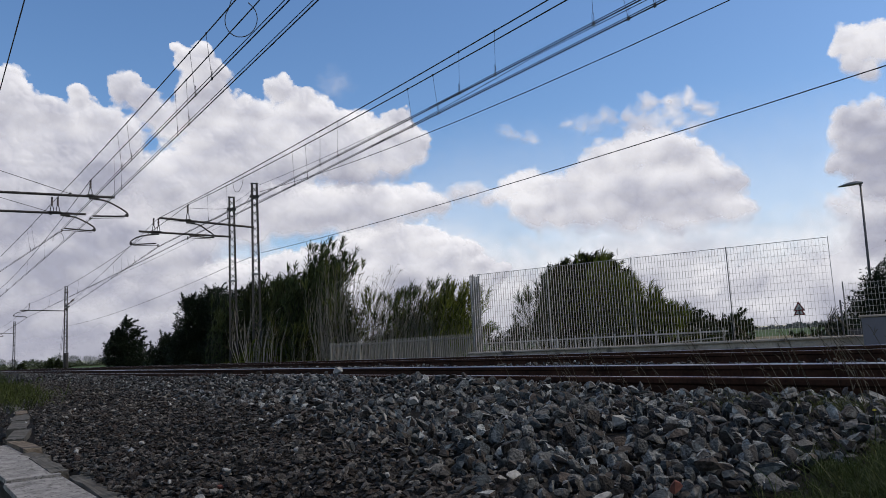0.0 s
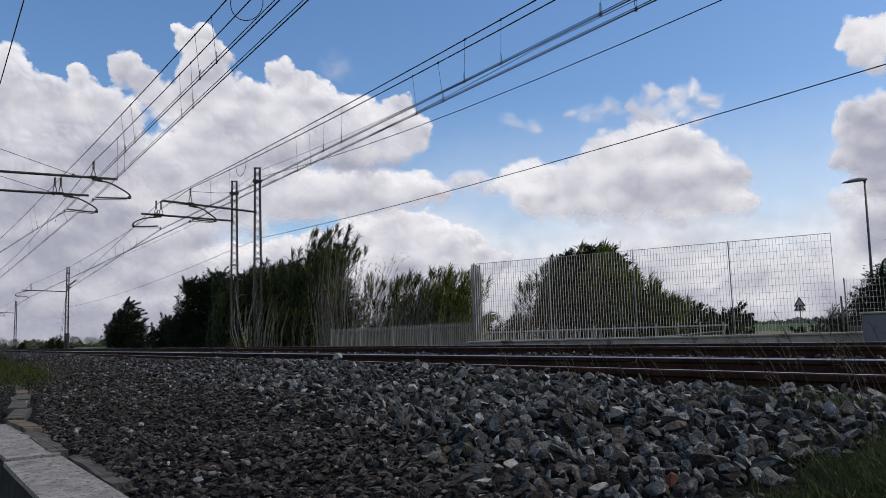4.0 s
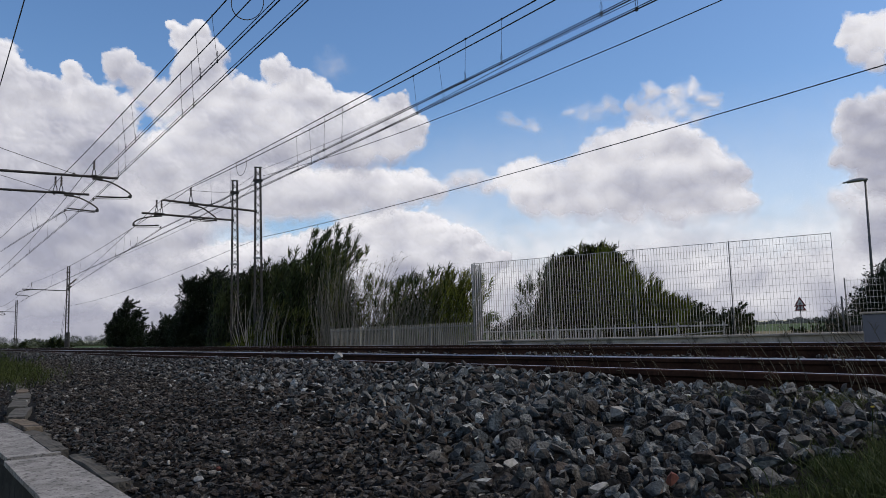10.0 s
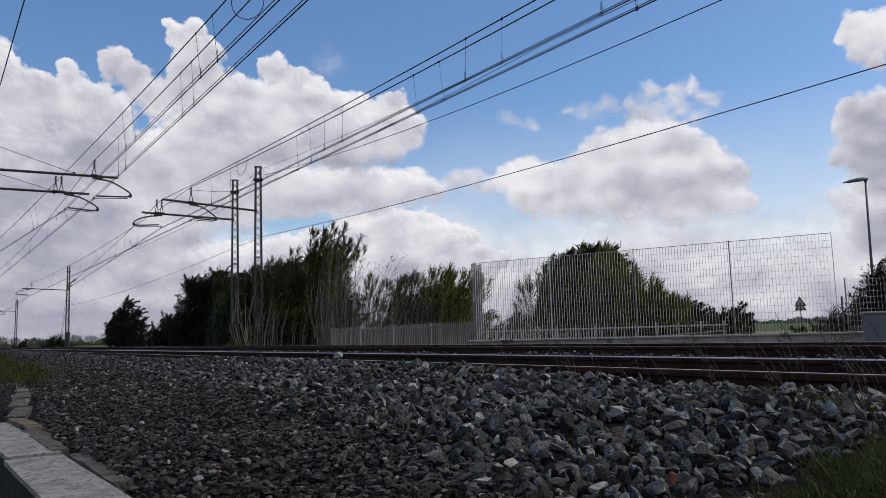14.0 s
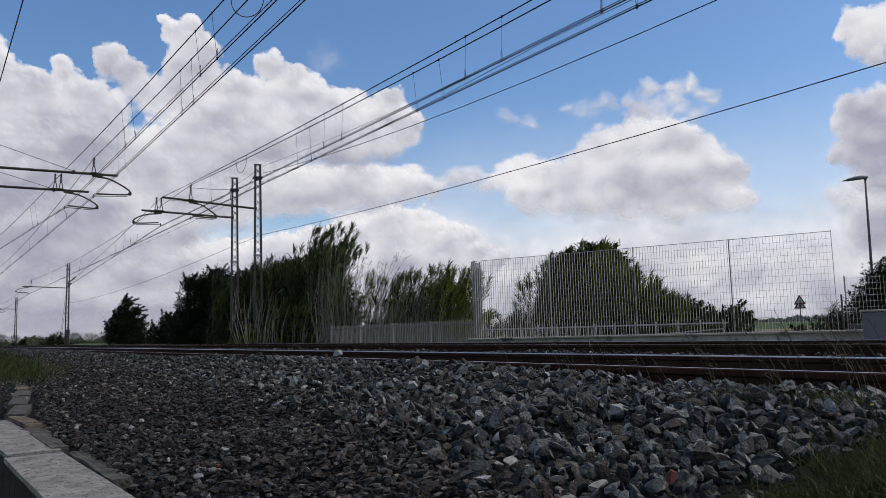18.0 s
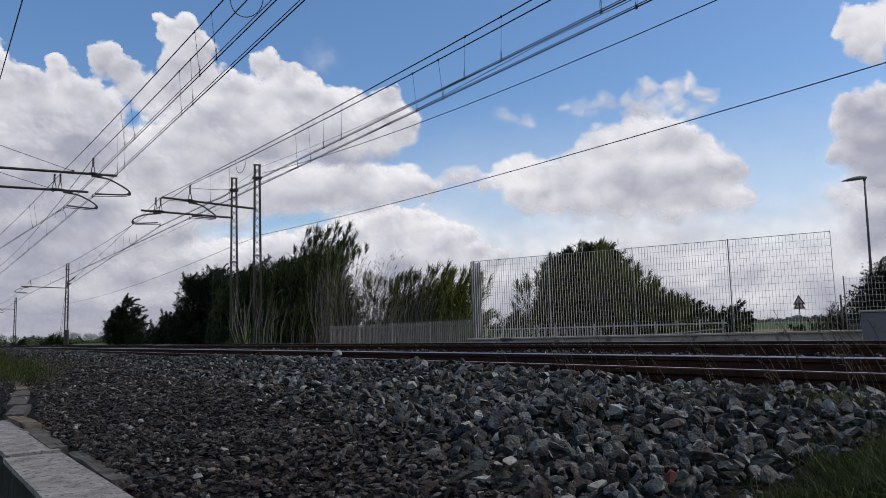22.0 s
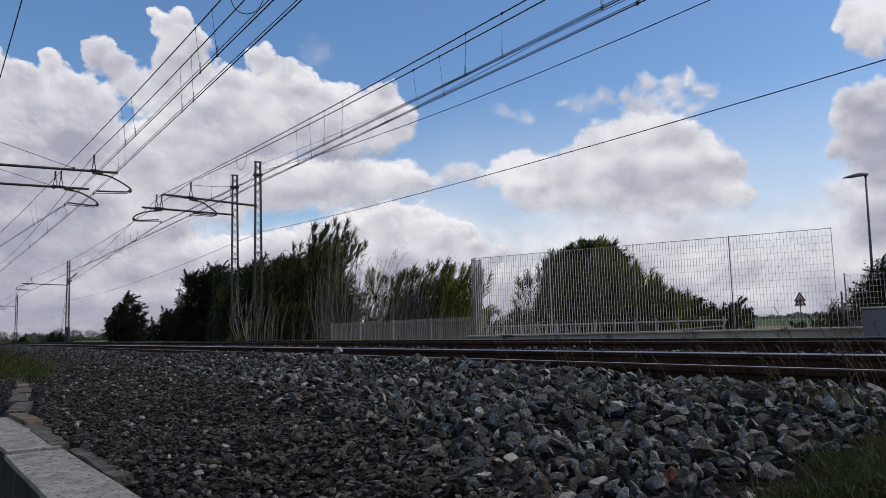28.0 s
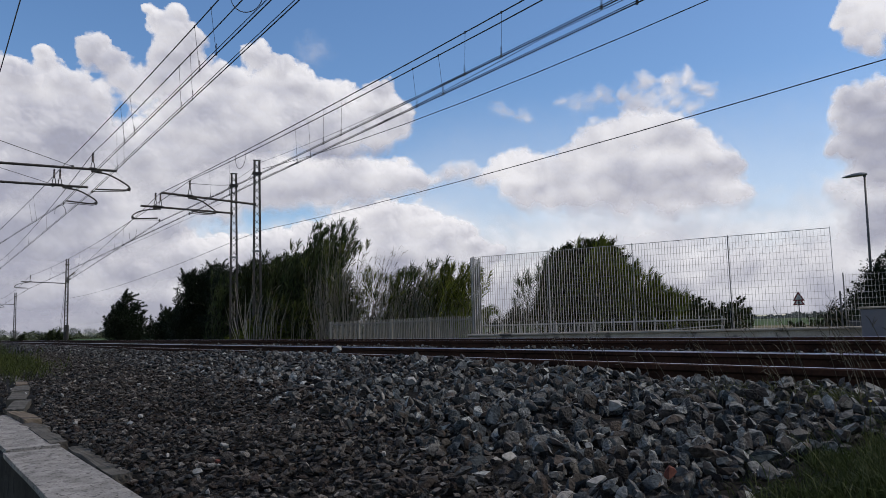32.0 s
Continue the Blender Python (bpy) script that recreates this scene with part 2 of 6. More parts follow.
M_YELLOW = material("yellow_petal", (0.36, 0.28, 0.02), (0.5, 0.40, 0.04), 0.6, bump=0)
M_WHITE = material("sign_white", (0.34, 0.34, 0.34), (0.44, 0.44, 0.44), 0.5, scale=3, fine=30, bump=0)
M_SIGNRED = material("sign_red", (0.10, 0.014, 0.015), (0.16, 0.024, 0.024), 0.5, scale=3, fine=30, bump=0)
M_BLACK = material("sign_black", (0.015, 0.015, 0.015), (0.03, 0.03, 0.03), 0.5, bump=0)
M_LAMPTOP = material("lamp_shell", (0.13, 0.135, 0.14), (0.20, 0.205, 0.21), 0.45, 0.3, scale=2, fine=20, bump=0)
M_LAMPGREY = material("lamp_grey", (0.05, 0.05, 0.052), (0.10, 0.10, 0.105), 0.55, 0.4, scale=2, fine=20, bump=0)

# ---- mesh helpers ----


def mesh_of(name, verts, faces, mats, smooth=False, index=None):
    me = bpy.data.meshes.new(name)
    me.from_pydata([tuple(v) for v in verts] if not isinstance(verts, np.ndarray) else verts.tolist(), [], faces if not isinstance(faces, np.ndarray) else faces.tolist())
    for m in (mats if isinstance(mats, (list, tuple)) else [mats]):
        me.materials.append(m)
    if smooth:
        me.shade_smooth()
    if index is not None:
        me.polygons.foreach_set("material_index", index)
    me.update()
    return me


def part(name, geo, mat, parent=None, label="", smooth=False, at=None):
    """One mesh object out of (verts, faces) or a mesh; under parent when one is given."""
    me = geo if isinstance(geo, bpy.types.Mesh) else mesh_of(name, geo[0], geo[1], mat, smooth)
    ob = new(name, me)
    if parent is not None:
        ob.parent = parent
    if at is not None:
        ob.matrix_basis = at
    return tagged(ob, label)


def thing(name, at, label, category, group="", kind=""):
    ob = new(name)
    ob.empty_display_size = 0.2
    ob.matrix_basis = at
    return tagged(ob, label, category, group, kind)


def join(*geos):
    verts, faces = [], []
    for v, f in geos:
        k = len(verts)
        verts += [tuple(p) for p in v]
        faces += [tuple(i + k for i in q) for q in f]
    return verts, faces


def box(cx, cy, cz, sx, sy, sz, bev=0.0):
    """A block about its centre, with its edges taken off by bev."""
    x, y, z = sx / 2, sy / 2, sz / 2
    if bev <= 0:
        v = [(cx + a * x, cy + b * y, cz + c * z) for c in (-1, 1) for b in (-1, 1) for a in (-1, 1)]
        return v, [(0, 2, 3, 1), (4, 5, 7, 6), (0, 1, 5, 4), (2, 6, 7, 3), (0, 4, 6, 2), (1, 3, 7, 5)]
    bm = bmesh.new()
    bmesh.ops.create_cube(bm, size=1.0)
    bmesh.ops.scale(bm, vec=(sx, sy, sz), verts=bm.verts)
    bmesh.ops.bevel(bm, geom=bm.edges[:], offset=bev, segments=1, affect="EDGES")
    bm.verts.index_update()
    out = [(v.co.x + cx, v.co.y + cy, v.co.z + cz) for v in bm.verts], [tuple(v.index for v in f.verts) for f in bm.faces]
    bm.free()
    return out


def tube(points, r, sides=6, caps=True):
    """A round bar along points; r is one radius or one for each point."""
    pts = [Vector(p) for p in points]
    rad = r if isinstance(r, (list, tuple)) else [r] * len(pts)
    verts, faces = [], []
    for i, p in enumerate(pts):
        d = (pts[min(i + 1, len(pts) - 1)] - pts[max(i - 1, 0)]).normalized()
        a = d.cross(Vector((0, 0, 1)) if abs(d.z) < 0.95 else Vector((1, 0, 0))).normalized()
        b = d.cross(a)
        for k in range(sides):
            q = 2 * math.pi * k / sides
            verts.append(tuple(p + (a * math.cos(q) + b * math.sin(q)) * rad[i]))
    for i in range(len(pts) - 1):
        for k in range(sides):
            j = (k + 1) % sides
            faces.append((i * sides + k, i * sides + j, (i + 1) * sides + j, (i + 1) * sides + k))
    if caps:
        faces += [tuple(range(sides))[::-1], tuple((len(pts) - 1) * sides + k for k in range(sides))]
    return verts, faces


def smooth_line(points, n=8):
    """A rounded line through points."""
    p = [Vector(q) for q in points]
    out = []
    for i in range(len(p) - 1):
        a, b, c, d = p[max(i - 1, 0)], p[i], p[i + 1], p[min(i + 2, len(p) - 1)]
        for k in range(n):
            t = k / n
            out.append(0.5 * ((2 * b) + (c - a) * t + (2 * a - 5 * b + 4 * c - d) * t * t + (3 * b - a - 3 * c + d) * t ** 3))
    return out + [p[-1]]


def lathe(profile, sides=10, x=0.0, y=0.0):
    """(radius, height) turned about the upright through x, y."""
    verts, faces = [], []
    for r, z in profile:
        for k in range(sides):
            q = 2 * math.pi * k / sides
            verts.append((x + r * math.cos(q), y + r * math.sin(q), z))
    for i in range(len(profile) - 1):
        for k in range(sides):
            j = (k + 1) % sides
            faces.append((i * sides + k, i * sides + j, (i + 1) * sides + j, (i + 1) * sides + k))
    return verts, faces


# ---- noise on arrays ----
PERM = np.random.RandomState(7).permutation(512)


def grad_noise(x, y, seed=0):
    """Smooth noise between about -1 and 1 on arrays."""
    xi, yi = np.floor(x).astype(int), np.floor(y).astype(int)
    xf, yf = x - xi, y - yi

    def corner(i, j, fx, fy):
        h = PERM[(PERM[(xi + i + seed * 37) & 511] + yi + j) & 511] / 512 * 2 * np.pi
        return np.cos(h) * fx + np.sin(h) * fy

    u, v = xf * xf * xf * (xf * (xf * 6 - 15) + 10), yf * yf * yf * (yf * (yf * 6 - 15) + 10)
    a = corner(0, 0, xf, yf) * (1 - u) + corner(1, 0, xf - 1, yf) * u
    b = corner(0, 1, xf, yf - 1) * (1 - u) + corner(1, 1, xf - 1, yf - 1) * u
    return (a * (1 - v) + b * v) * 1.5


def fbm(x, y, octaves=5, seed=0, billow=False):
    out, amp, tot = 0, 1.0, 0
    for o in range(octaves):
        q = grad_noise(x * 2 ** o + 11.3 * o, y * 2 ** o - 7.1 * o, seed + o)
        out = out + amp * (np.abs(q) * 2 - 0.55 if billow else q)
        tot += amp
        amp *= 0.52
    return out / tot


def lerp_profile(rows, q):
    return np.interp(q, [r[0] for r in rows], [r[1] for r in rows])


# ---- ground ----
BED = [(-1.5, -0.85), (-0.1, -0.76), (0.25, -0.62), (0.56, -0.42), (0.66, -0.318), (1.1, -0.285), (1.6, -0.225), (2.3, -0.15), (3.2, -0.105), (3.7, -0.12), (4.1, -0.16), (5.1, -0.16), (5.6, -0.12), (6.7, -0.105),
       (7.8, -0.13), (8.4, -0.17), (9.5, -0.17), (9.9, -0.18), (10.7, -0.22), (12.5, -0.48)]


def bed_z(x, y):
    crest = np.clip((-1.2 - x) / 3.5, 0, 1) * np.interp(x, [-13.0, -7.5, -5.0], [0.04, 0.10, 0.085]) * np.exp(-((y - 3.2) / 0.5) ** 2) * (y < 3.78)
    return lerp_profile(BED, y) + crest + 0.035 * grad_noise(x * 0.9, y * 0.9, 3) + 0.02 * grad_noise(x * 2.7, y * 2.7, 5)


def build_ground():
    xs = np.concatenate([-np.geomspace(3000, 40, 26), np.linspace(-38, 30, 60), np.geomspace(34, 3000, 20)])
    ys = np.concatenate([-np.geomspace(3000, 6, 20), np.linspace(-5, 40, 46), np.geomspace(43, 3000, 26)])
    gx, gy = np.meshgrid(xs, ys)
    far = np.clip((np.hypot(gx, gy) - 60) / 300, 0, 1)
    z = -0.62 + 0.04 * grad_noise(gx * 0.35, gy * 0.35, 2) + far * 0.4 * grad_noise(gx * 0.006, gy * 0.006, 4)
    verts = np.stack([gx, gy, z], -1).reshape(-1, 3)
    w, h = len(xs), len(ys)
    i = (np.arange(h - 1)[:, None] * w + np.arange(w - 1)).ravel()
    part("ground", mesh_of("ground", verts, np.stack([i, i + 1, i + w + 1, i + w], 1), M_EARTH, True), None)
    tagged(bpy.data.objects["ground"], "flat earth and rough grass fields reaching the horizon", "ground", kind="structure")
    xs = np.concatenate([-np.geomspace(900, 31, 40), np.linspace(-30, 12, 240), np.geomspace(12.4, 80, 20)])
    ys = np.concatenate([np.linspace(-1.5, 4, 56), np.linspace(4.2, 12.5, 42)])
    gx, gy = np.meshgrid(xs, ys)
    verts = np.stack([gx, gy, bed_z(gx, gy) - 0.015], -1).reshape(-1, 3)
    w, h = len(xs), len(ys)
    i = (np.arange(h - 1)[:, None] * w + np.arange(w - 1)).ravel()
    ob = part("ballast_bed", mesh_of("ballast_bed", verts, np.stack([i, i + 1, i + w + 1, i + w], 1), M_BED_SHADE, True), None)
    tagged(ob, "bed of crushed stone under the tracks, coloured near black for shaded gaps", "track bed", kind="structure")


build_ground()

# ---- rails ----
RAIL_Y = (3.85, 5.355, 8.17, 9.675)


def build_rails():
    prof = [(-0.075, -0.172), (-0.075, -0.160), (-0.03, -0.147), (-0.010, -0.130), (-0.009, -0.05), (-0.034, -0.037), (-0.036, -0.008), (-0.031, -0.002), (-0.018, 0.0)]
    prof = prof + [(-a, b) for a, b in prof[::-1]]
    n = len(prof)
    ends = [-700.0, -300.0, -120.0, -60.0, -36.0, -18.0, 0.0, 18.0, 70.0]
    verts = [(x, a, b) for x in ends for a, b in prof]
    faces = [(i * n + k, i * n + k + 1, (i + 1) * n + k + 1, (i + 1) * n + k) for i in range(len(ends) - 1) for k in range(n - 1)]
    for j, y in enumerate(RAIL_Y):
        worn = ((8, 9), (6, 7, 8), (8, 9), (7, 8))[j]      # the gauge corner is polished, the outer side rusts
        ob = thing("rail", pose(0, y, 0), "rusty steel rail with a polished running head on ballast", "rail", "rails of two tracks")
        part("web_and_foot", (verts, [f for q, f in enumerate(faces) if q % (n - 1) not in worn] + [tuple(range(n))]), M_RUST, ob, "dark rusty web and foot")
        part("running_head", (verts, [f for q, f in enumerate(faces) if q % (n - 1) in worn]), M_STEEL, ob, "polished steel running surface")


build_rails()


def build_sleepers():
    """Concrete sleepers under both tracks, sunk in the ballast."""
    prof = [(-0.15, -0.30), (-0.13, -0.172), (0.13, -0.172), (0.15, -0.30)]
    v = [(a, y, b) for y in (-1.25, 1.25) for a, b in prof]
    me = mesh_of("sleeper", v, [(0, 1, 2, 3), (7, 6, 5, 4), (0, 4, 5, 1), (1, 5, 6, 2), (2, 6, 7, 3), (3, 7, 4, 0)], M_KERB)
    for y in (4.6025, 8.9225):
        for k in range(66):
            ob = part("sleeper", me, None, at=pose(-26 + 0.6 * k, y, 0))
            tagged(ob, "grey concrete sleeper sunk in the ballast under the rails", "sleeper", "sleepers of two tracks")


build_sleepers()


# ---- clouds ----


def cloud_material():
    """Glowing cloud: light and shade are painted into its emission; it frays at its edges."""
    m = bpy.data.materials.new("cloud_vapour")
    m.use_nodes = True
    n, l = m.node_tree.nodes, m.node_tree.links
    n.remove(n["Principled BSDF"])
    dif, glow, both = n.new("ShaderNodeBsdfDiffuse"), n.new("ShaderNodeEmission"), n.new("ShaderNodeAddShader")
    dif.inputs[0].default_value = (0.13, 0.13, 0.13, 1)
    tone_att = n.new("ShaderNodeAttribute")
    tone_att.attribute_name = "painted_tone"
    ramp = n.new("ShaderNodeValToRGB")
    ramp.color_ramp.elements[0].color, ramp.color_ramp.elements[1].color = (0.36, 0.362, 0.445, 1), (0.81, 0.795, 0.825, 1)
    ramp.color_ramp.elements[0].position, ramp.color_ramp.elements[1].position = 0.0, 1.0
    l.new(tone_att.outputs["Fac"], ramp.inputs[0])
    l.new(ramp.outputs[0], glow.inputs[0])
    tra, mix, att = n.new("ShaderNodeBsdfTransparent"), n.new("ShaderNodeMixShader"), n.new("ShaderNodeAttribute")
    att.attribute_name = "cover"
    l.new(dif.outputs[0], both.inputs[0])
    l.new(glow.outputs[0], both.inputs[1])
    l.new(att.outputs["Fac"], mix.inputs[0])
    l.new(tra.outputs[0], mix.inputs[1])
    l.new(both.outputs[0], mix.inputs[2])
    l.new(mix.outputs[0], n["Material Output"].inputs[0])
    m.cycles.emission_sampling = "NONE"
    return m


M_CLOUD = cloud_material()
CLOUD_R = 2200.0
CLOUDS = []


def cloud(label, lobes, seed, step=0.085, soft=0.46, rough=1.0, thin=1.0, dist=1.0, dim=0.0, top=1.0, pace=1.0, shade_at=(), torn=0.0):
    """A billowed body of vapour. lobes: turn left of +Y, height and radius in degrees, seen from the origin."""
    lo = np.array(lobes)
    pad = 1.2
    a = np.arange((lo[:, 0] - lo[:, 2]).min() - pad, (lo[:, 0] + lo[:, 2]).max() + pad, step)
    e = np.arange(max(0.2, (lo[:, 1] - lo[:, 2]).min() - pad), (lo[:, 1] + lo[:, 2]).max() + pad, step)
    ga, ge = np.meshgrid(a, e)
    ux, uy = ga * 0.96, ge
    wx = ux + (0.5 + 0.5 * torn) * rough * fbm(ux * 0.5, uy * 0.5, 4, seed)
    wy = uy + (0.5 + 0.5 * torn) * rough * fbm(ux * 0.5, uy * 0.5, 4, seed + 20)
    k = 0.22
    total, rise = np.full(ga.shape, 1e-9), np.zeros(ga.shape)
    for az, el, r in lo:
        q = (1 - np.hypot(wx - az * 0.96, wy - el) / r) * np.sqrt(r)
        w = np.exp(np.clip(q / k, -30, 30))
        total += w
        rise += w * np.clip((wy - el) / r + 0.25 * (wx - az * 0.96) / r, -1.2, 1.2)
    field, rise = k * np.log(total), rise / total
    bil = fbm(ux * 0.55, uy * 0.6, 6, seed + 5, True)
    wisp = fbm(ux * 1.2, uy * 1.5, 6, seed + 9)
    puff = fbm(ux * 1.5, uy * 1.6, 4, seed + 12, True)
    d = field + rough * (1 - torn) * (0.24 * bil + 0.13 * wisp + 0.14 * puff) - 0.03
    if torn:
        d = d + torn * (0.55 * fbm(wx * 0.7 + 3, wy * 1.1, 5, seed + 30) + 0.25 * fbm(wx * 2.2, wy * 2.8, 4, seed + 31))
    keep = d > -0.02
    soft_bil = fbm(ux * 0.55, uy * 0.6, 3, seed + 5, True)
    body = field + 0.30 * rough * soft_bil
    thick = np.sqrt(np.clip(0.15 * d + 0.85 * body, 0, None)) * 1.5 + np.clip(d, 0, 0.5) * (0.4 * soft_bil + 0.05 * bil)
    thick = np.clip(thick, 0.0, None) * thin
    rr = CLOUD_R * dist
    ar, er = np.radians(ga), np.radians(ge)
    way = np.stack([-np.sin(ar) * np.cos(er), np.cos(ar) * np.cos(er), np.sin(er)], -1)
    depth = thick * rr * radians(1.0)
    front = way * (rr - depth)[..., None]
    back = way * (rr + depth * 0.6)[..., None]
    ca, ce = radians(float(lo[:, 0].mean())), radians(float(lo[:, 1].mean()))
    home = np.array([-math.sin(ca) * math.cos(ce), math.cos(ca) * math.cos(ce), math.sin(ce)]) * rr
    h, w = ga.shape
    cell = keep[:-1, :-1] & keep[1:, :-1] & keep[:-1, 1:] & keep[1:, 1:]
    ii = (np.arange(h - 1)[:, None] * w + np.arange(w - 1))[cell]
    f1 = np.stack([ii, ii + w, ii + w + 1, ii + 1], 1)
    f2 = np.stack([ii, ii + 1, ii + w + 1, ii + w], 1) + h * w
    verts = np.concatenate([front.reshape(-1, 3), back.reshape(-1, 3)]) - home
    used = np.unique(np.concatenate([f1.ravel(), f2.ravel()]))
    remap = np.full(len(verts), -1)
    remap[used] = np.arange(len(used))
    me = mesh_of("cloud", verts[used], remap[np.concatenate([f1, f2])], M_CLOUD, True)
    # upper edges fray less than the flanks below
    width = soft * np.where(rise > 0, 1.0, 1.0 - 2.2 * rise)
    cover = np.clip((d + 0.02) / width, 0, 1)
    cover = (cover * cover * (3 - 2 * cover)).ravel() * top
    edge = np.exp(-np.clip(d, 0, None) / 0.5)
    # Light tops, grey bases and bright rims painted in by lobe height and edge.
    painted_tone = 0.50 + 0.36 * rise + 0.17 * soft_bil + 0.02 * bil + 0.60 * fbm(ux * 0.24, uy * 0.45, 2, seed + 40) + 0.26 * edge - dim - 0.30 * np.clip((9 - ge) / 9, 0, 1)
    # Further patches painted darker, or lighter where the amount is negative.
    for az, el, r, much in shade_at:
        painted_tone = painted_tone - much * np.exp(-((ga - az) ** 2 + 2 * (ge - el) ** 2) / r ** 2) * (1 - 0.7 * edge)
    painted_tone = np.clip(painted_tone, 0, 1).ravel()
    for key, val in (("cover", cover), ("painted_tone", painted_tone)):
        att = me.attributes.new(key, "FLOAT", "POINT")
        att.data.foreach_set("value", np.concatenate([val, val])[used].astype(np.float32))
    ob = new("cloud", me)
    ob.location = home
    tagged(ob, label, "cloud", "fair-weather clouds")
    CLOUDS.append((ob, tuple(home), dist * pace))


cloud("huge white cumulus with several rising towers", [(80.2, 16.7, 1.04), (79.5, 15.4, 1.12), (78.6, 16.4, 0.80), (88.5, 16.8, 2.71), (86.6, 18.3, 1.78), (85.5, 16.8, 1.70), (83.8, 17.0, 1.23), (82.3, 18.7, 0.58), (82.0, 18.0, 0.83), (81.4, 16.9, 1.18), (82.9, 16.8, 1.08), (79.0, 19.5, 1.03), (79.4, 18.6, 0.85), (78.1, 18.3, 1.13), (77.1, 17.4, 1.24), (76.1, 16.5, 1.25), (75.6, 22.0, 0.40), (75.1, 21.5, 0.57), (74.0, 21.3, 1.38), (72.8, 20.3, 1.36), (73.7, 19.7, 1.80), (72.5, 18.3, 1.51), (74.2, 17.7, 2.05), (70.9, 17.9, 1.11), (69.7, 17.8, 1.03), (68.0, 19.5, 1.17), (68.7, 19.8, 0.56), (66.3, 18.8, 1.13), (65.0, 17.8, 1.35), (63.1, 17.2, 1.21), (61.6, 16.9, 1.17), (58.7, 17.3, 1.08), (59.4, 16.5, 1.28), (58.0, 16.1, 1.08), (57.0, 15.6, 0.78), (57.8, 14.8, 1.29), (59.0, 14.1, 1.78), (62.5, 14.6, 3.04), (66.8, 15.3, 3.63), (71.3, 14.7, 4.01), (75.3, 12.3, 3.22), (80.6, 13.6, 3.26), (83.4, 13.0, 4.02), (86.4, 11.6, 4.49), (89.2, 12.8, 4.69)], 1, dim=0.06, pace=0.72, soft=0.36, shade_at=((83.5, 13.5, 6.0, 0.30), (70.0, 13.0, 3.0, 0.15)))
cloud("broad grey-white belly of a cumulus", [(68.1, 10.6, 2.60), (65.8, 10.5, 2.46), (63.0, 10.5, 2.49), (60.4, 10.7, 2.27), (58.0, 10.9, 1.79), (56.6, 10.8, 1.32), (56.0, 10.6, 0.78), (70.9, 11.2, 3.42), (74.5, 9.9, 3.33), (75.7, 7.9, 3.30), (79.0, 9.0, 4.27), (82.2, 8.1, 4.90), (85.6, 8.3, 5.45), (89.1, 8.5, 5.64), (72.1, 10.4, 2.83), (70.1, 9.2, 1.72)], 2, step=0.12, dist=1.03, dim=-0.02, pace=0.8, shade_at=((83, 10, 7.0, 0.35),))
cloud("low white cumulus bank above the bushes", [(61.8, 7.8, 1.43), (59.2, 7.9, 1.85), (56.8, 7.7, 1.85), (54.8, 7.0, 1.39), (53.5, 7.1, 0.92), (52.8, 6.0, 1.13), (63.5, 7.1, 1.52), (51.3, 5.3, 0.92), (65.6, 6.6, 1.51), (59.2, 5.9, 2.57), (55.8, 5.6, 2.32), (62.7, 5.5, 2.04), (67.7, 6.0, 1.69), (69.3, 5.4, 1.68), (71.7, 5.4, 1.85), (74.1, 5.4, 2.15), (77.1, 5.0, 2.80), (80.1, 4.6, 3.16), (83.2, 4.2, 3.48), (86.1, 4.2, 3.76), (52.4, 4.6, 1.13), (65.2, 4.9, 1.72)], 3, step=0.085, soft=0.30, rough=1.05, dist=1.06, dim=-0.10, pace=0.3, shade_at=((83, 5, 8.0, 0.30),))
cloud("rounded white cumulus standing alone", [(50.2, 11.7, 1.26), (48.7, 11.9, 1.45), (50.9, 11.0, 1.07), (47.4, 11.3, 1.25), (49.2, 10.2, 1.55), (47.5, 10.0, 1.36), (44.8, 11.8, 1.79), (42.9, 12.9, 1.97), (41.0, 13.3, 2.04), (38.9, 13.3, 1.91), (37.2, 13.0, 1.64), (35.8, 11.6, 1.78), (34.4, 10.9, 1.10), (34.0, 10.2, 1.20), (33.3, 8.7, 0.88), (33.0, 8.3, 0.64), (34.2, 8.5, 1.57), (36.1, 9.1, 2.26), (38.7, 10.0, 3.16), (42.0, 10.2, 3.23), (44.5, 9.7, 2.39), (46.6, 9.2, 1.72), (48.3, 9.3, 1.32), (38.1, 8.2, 1.34), (41.3, 8.1, 1.37), (46.1, 10.7, 1.70)], 4, soft=0.62, rough=1.0, pace=0.55, dim=-0.04, shade_at=((37.5, 10.2, 2.2, 0.26), (43.0, 8.4, 3.0, 0.08), (49.0, 11.3, 1.9, -0.28), (33.2, 9.2, 1.2, -0.2)))
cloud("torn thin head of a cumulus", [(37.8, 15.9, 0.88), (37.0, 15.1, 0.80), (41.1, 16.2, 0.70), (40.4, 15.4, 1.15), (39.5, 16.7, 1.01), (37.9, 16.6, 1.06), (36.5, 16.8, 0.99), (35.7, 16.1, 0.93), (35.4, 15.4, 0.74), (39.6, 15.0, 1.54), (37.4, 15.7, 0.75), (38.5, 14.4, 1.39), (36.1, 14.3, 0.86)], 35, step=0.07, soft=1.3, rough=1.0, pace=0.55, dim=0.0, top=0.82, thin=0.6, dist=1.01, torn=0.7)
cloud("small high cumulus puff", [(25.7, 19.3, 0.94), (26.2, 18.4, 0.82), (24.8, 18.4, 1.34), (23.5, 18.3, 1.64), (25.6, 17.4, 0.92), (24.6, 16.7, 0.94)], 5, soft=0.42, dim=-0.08)
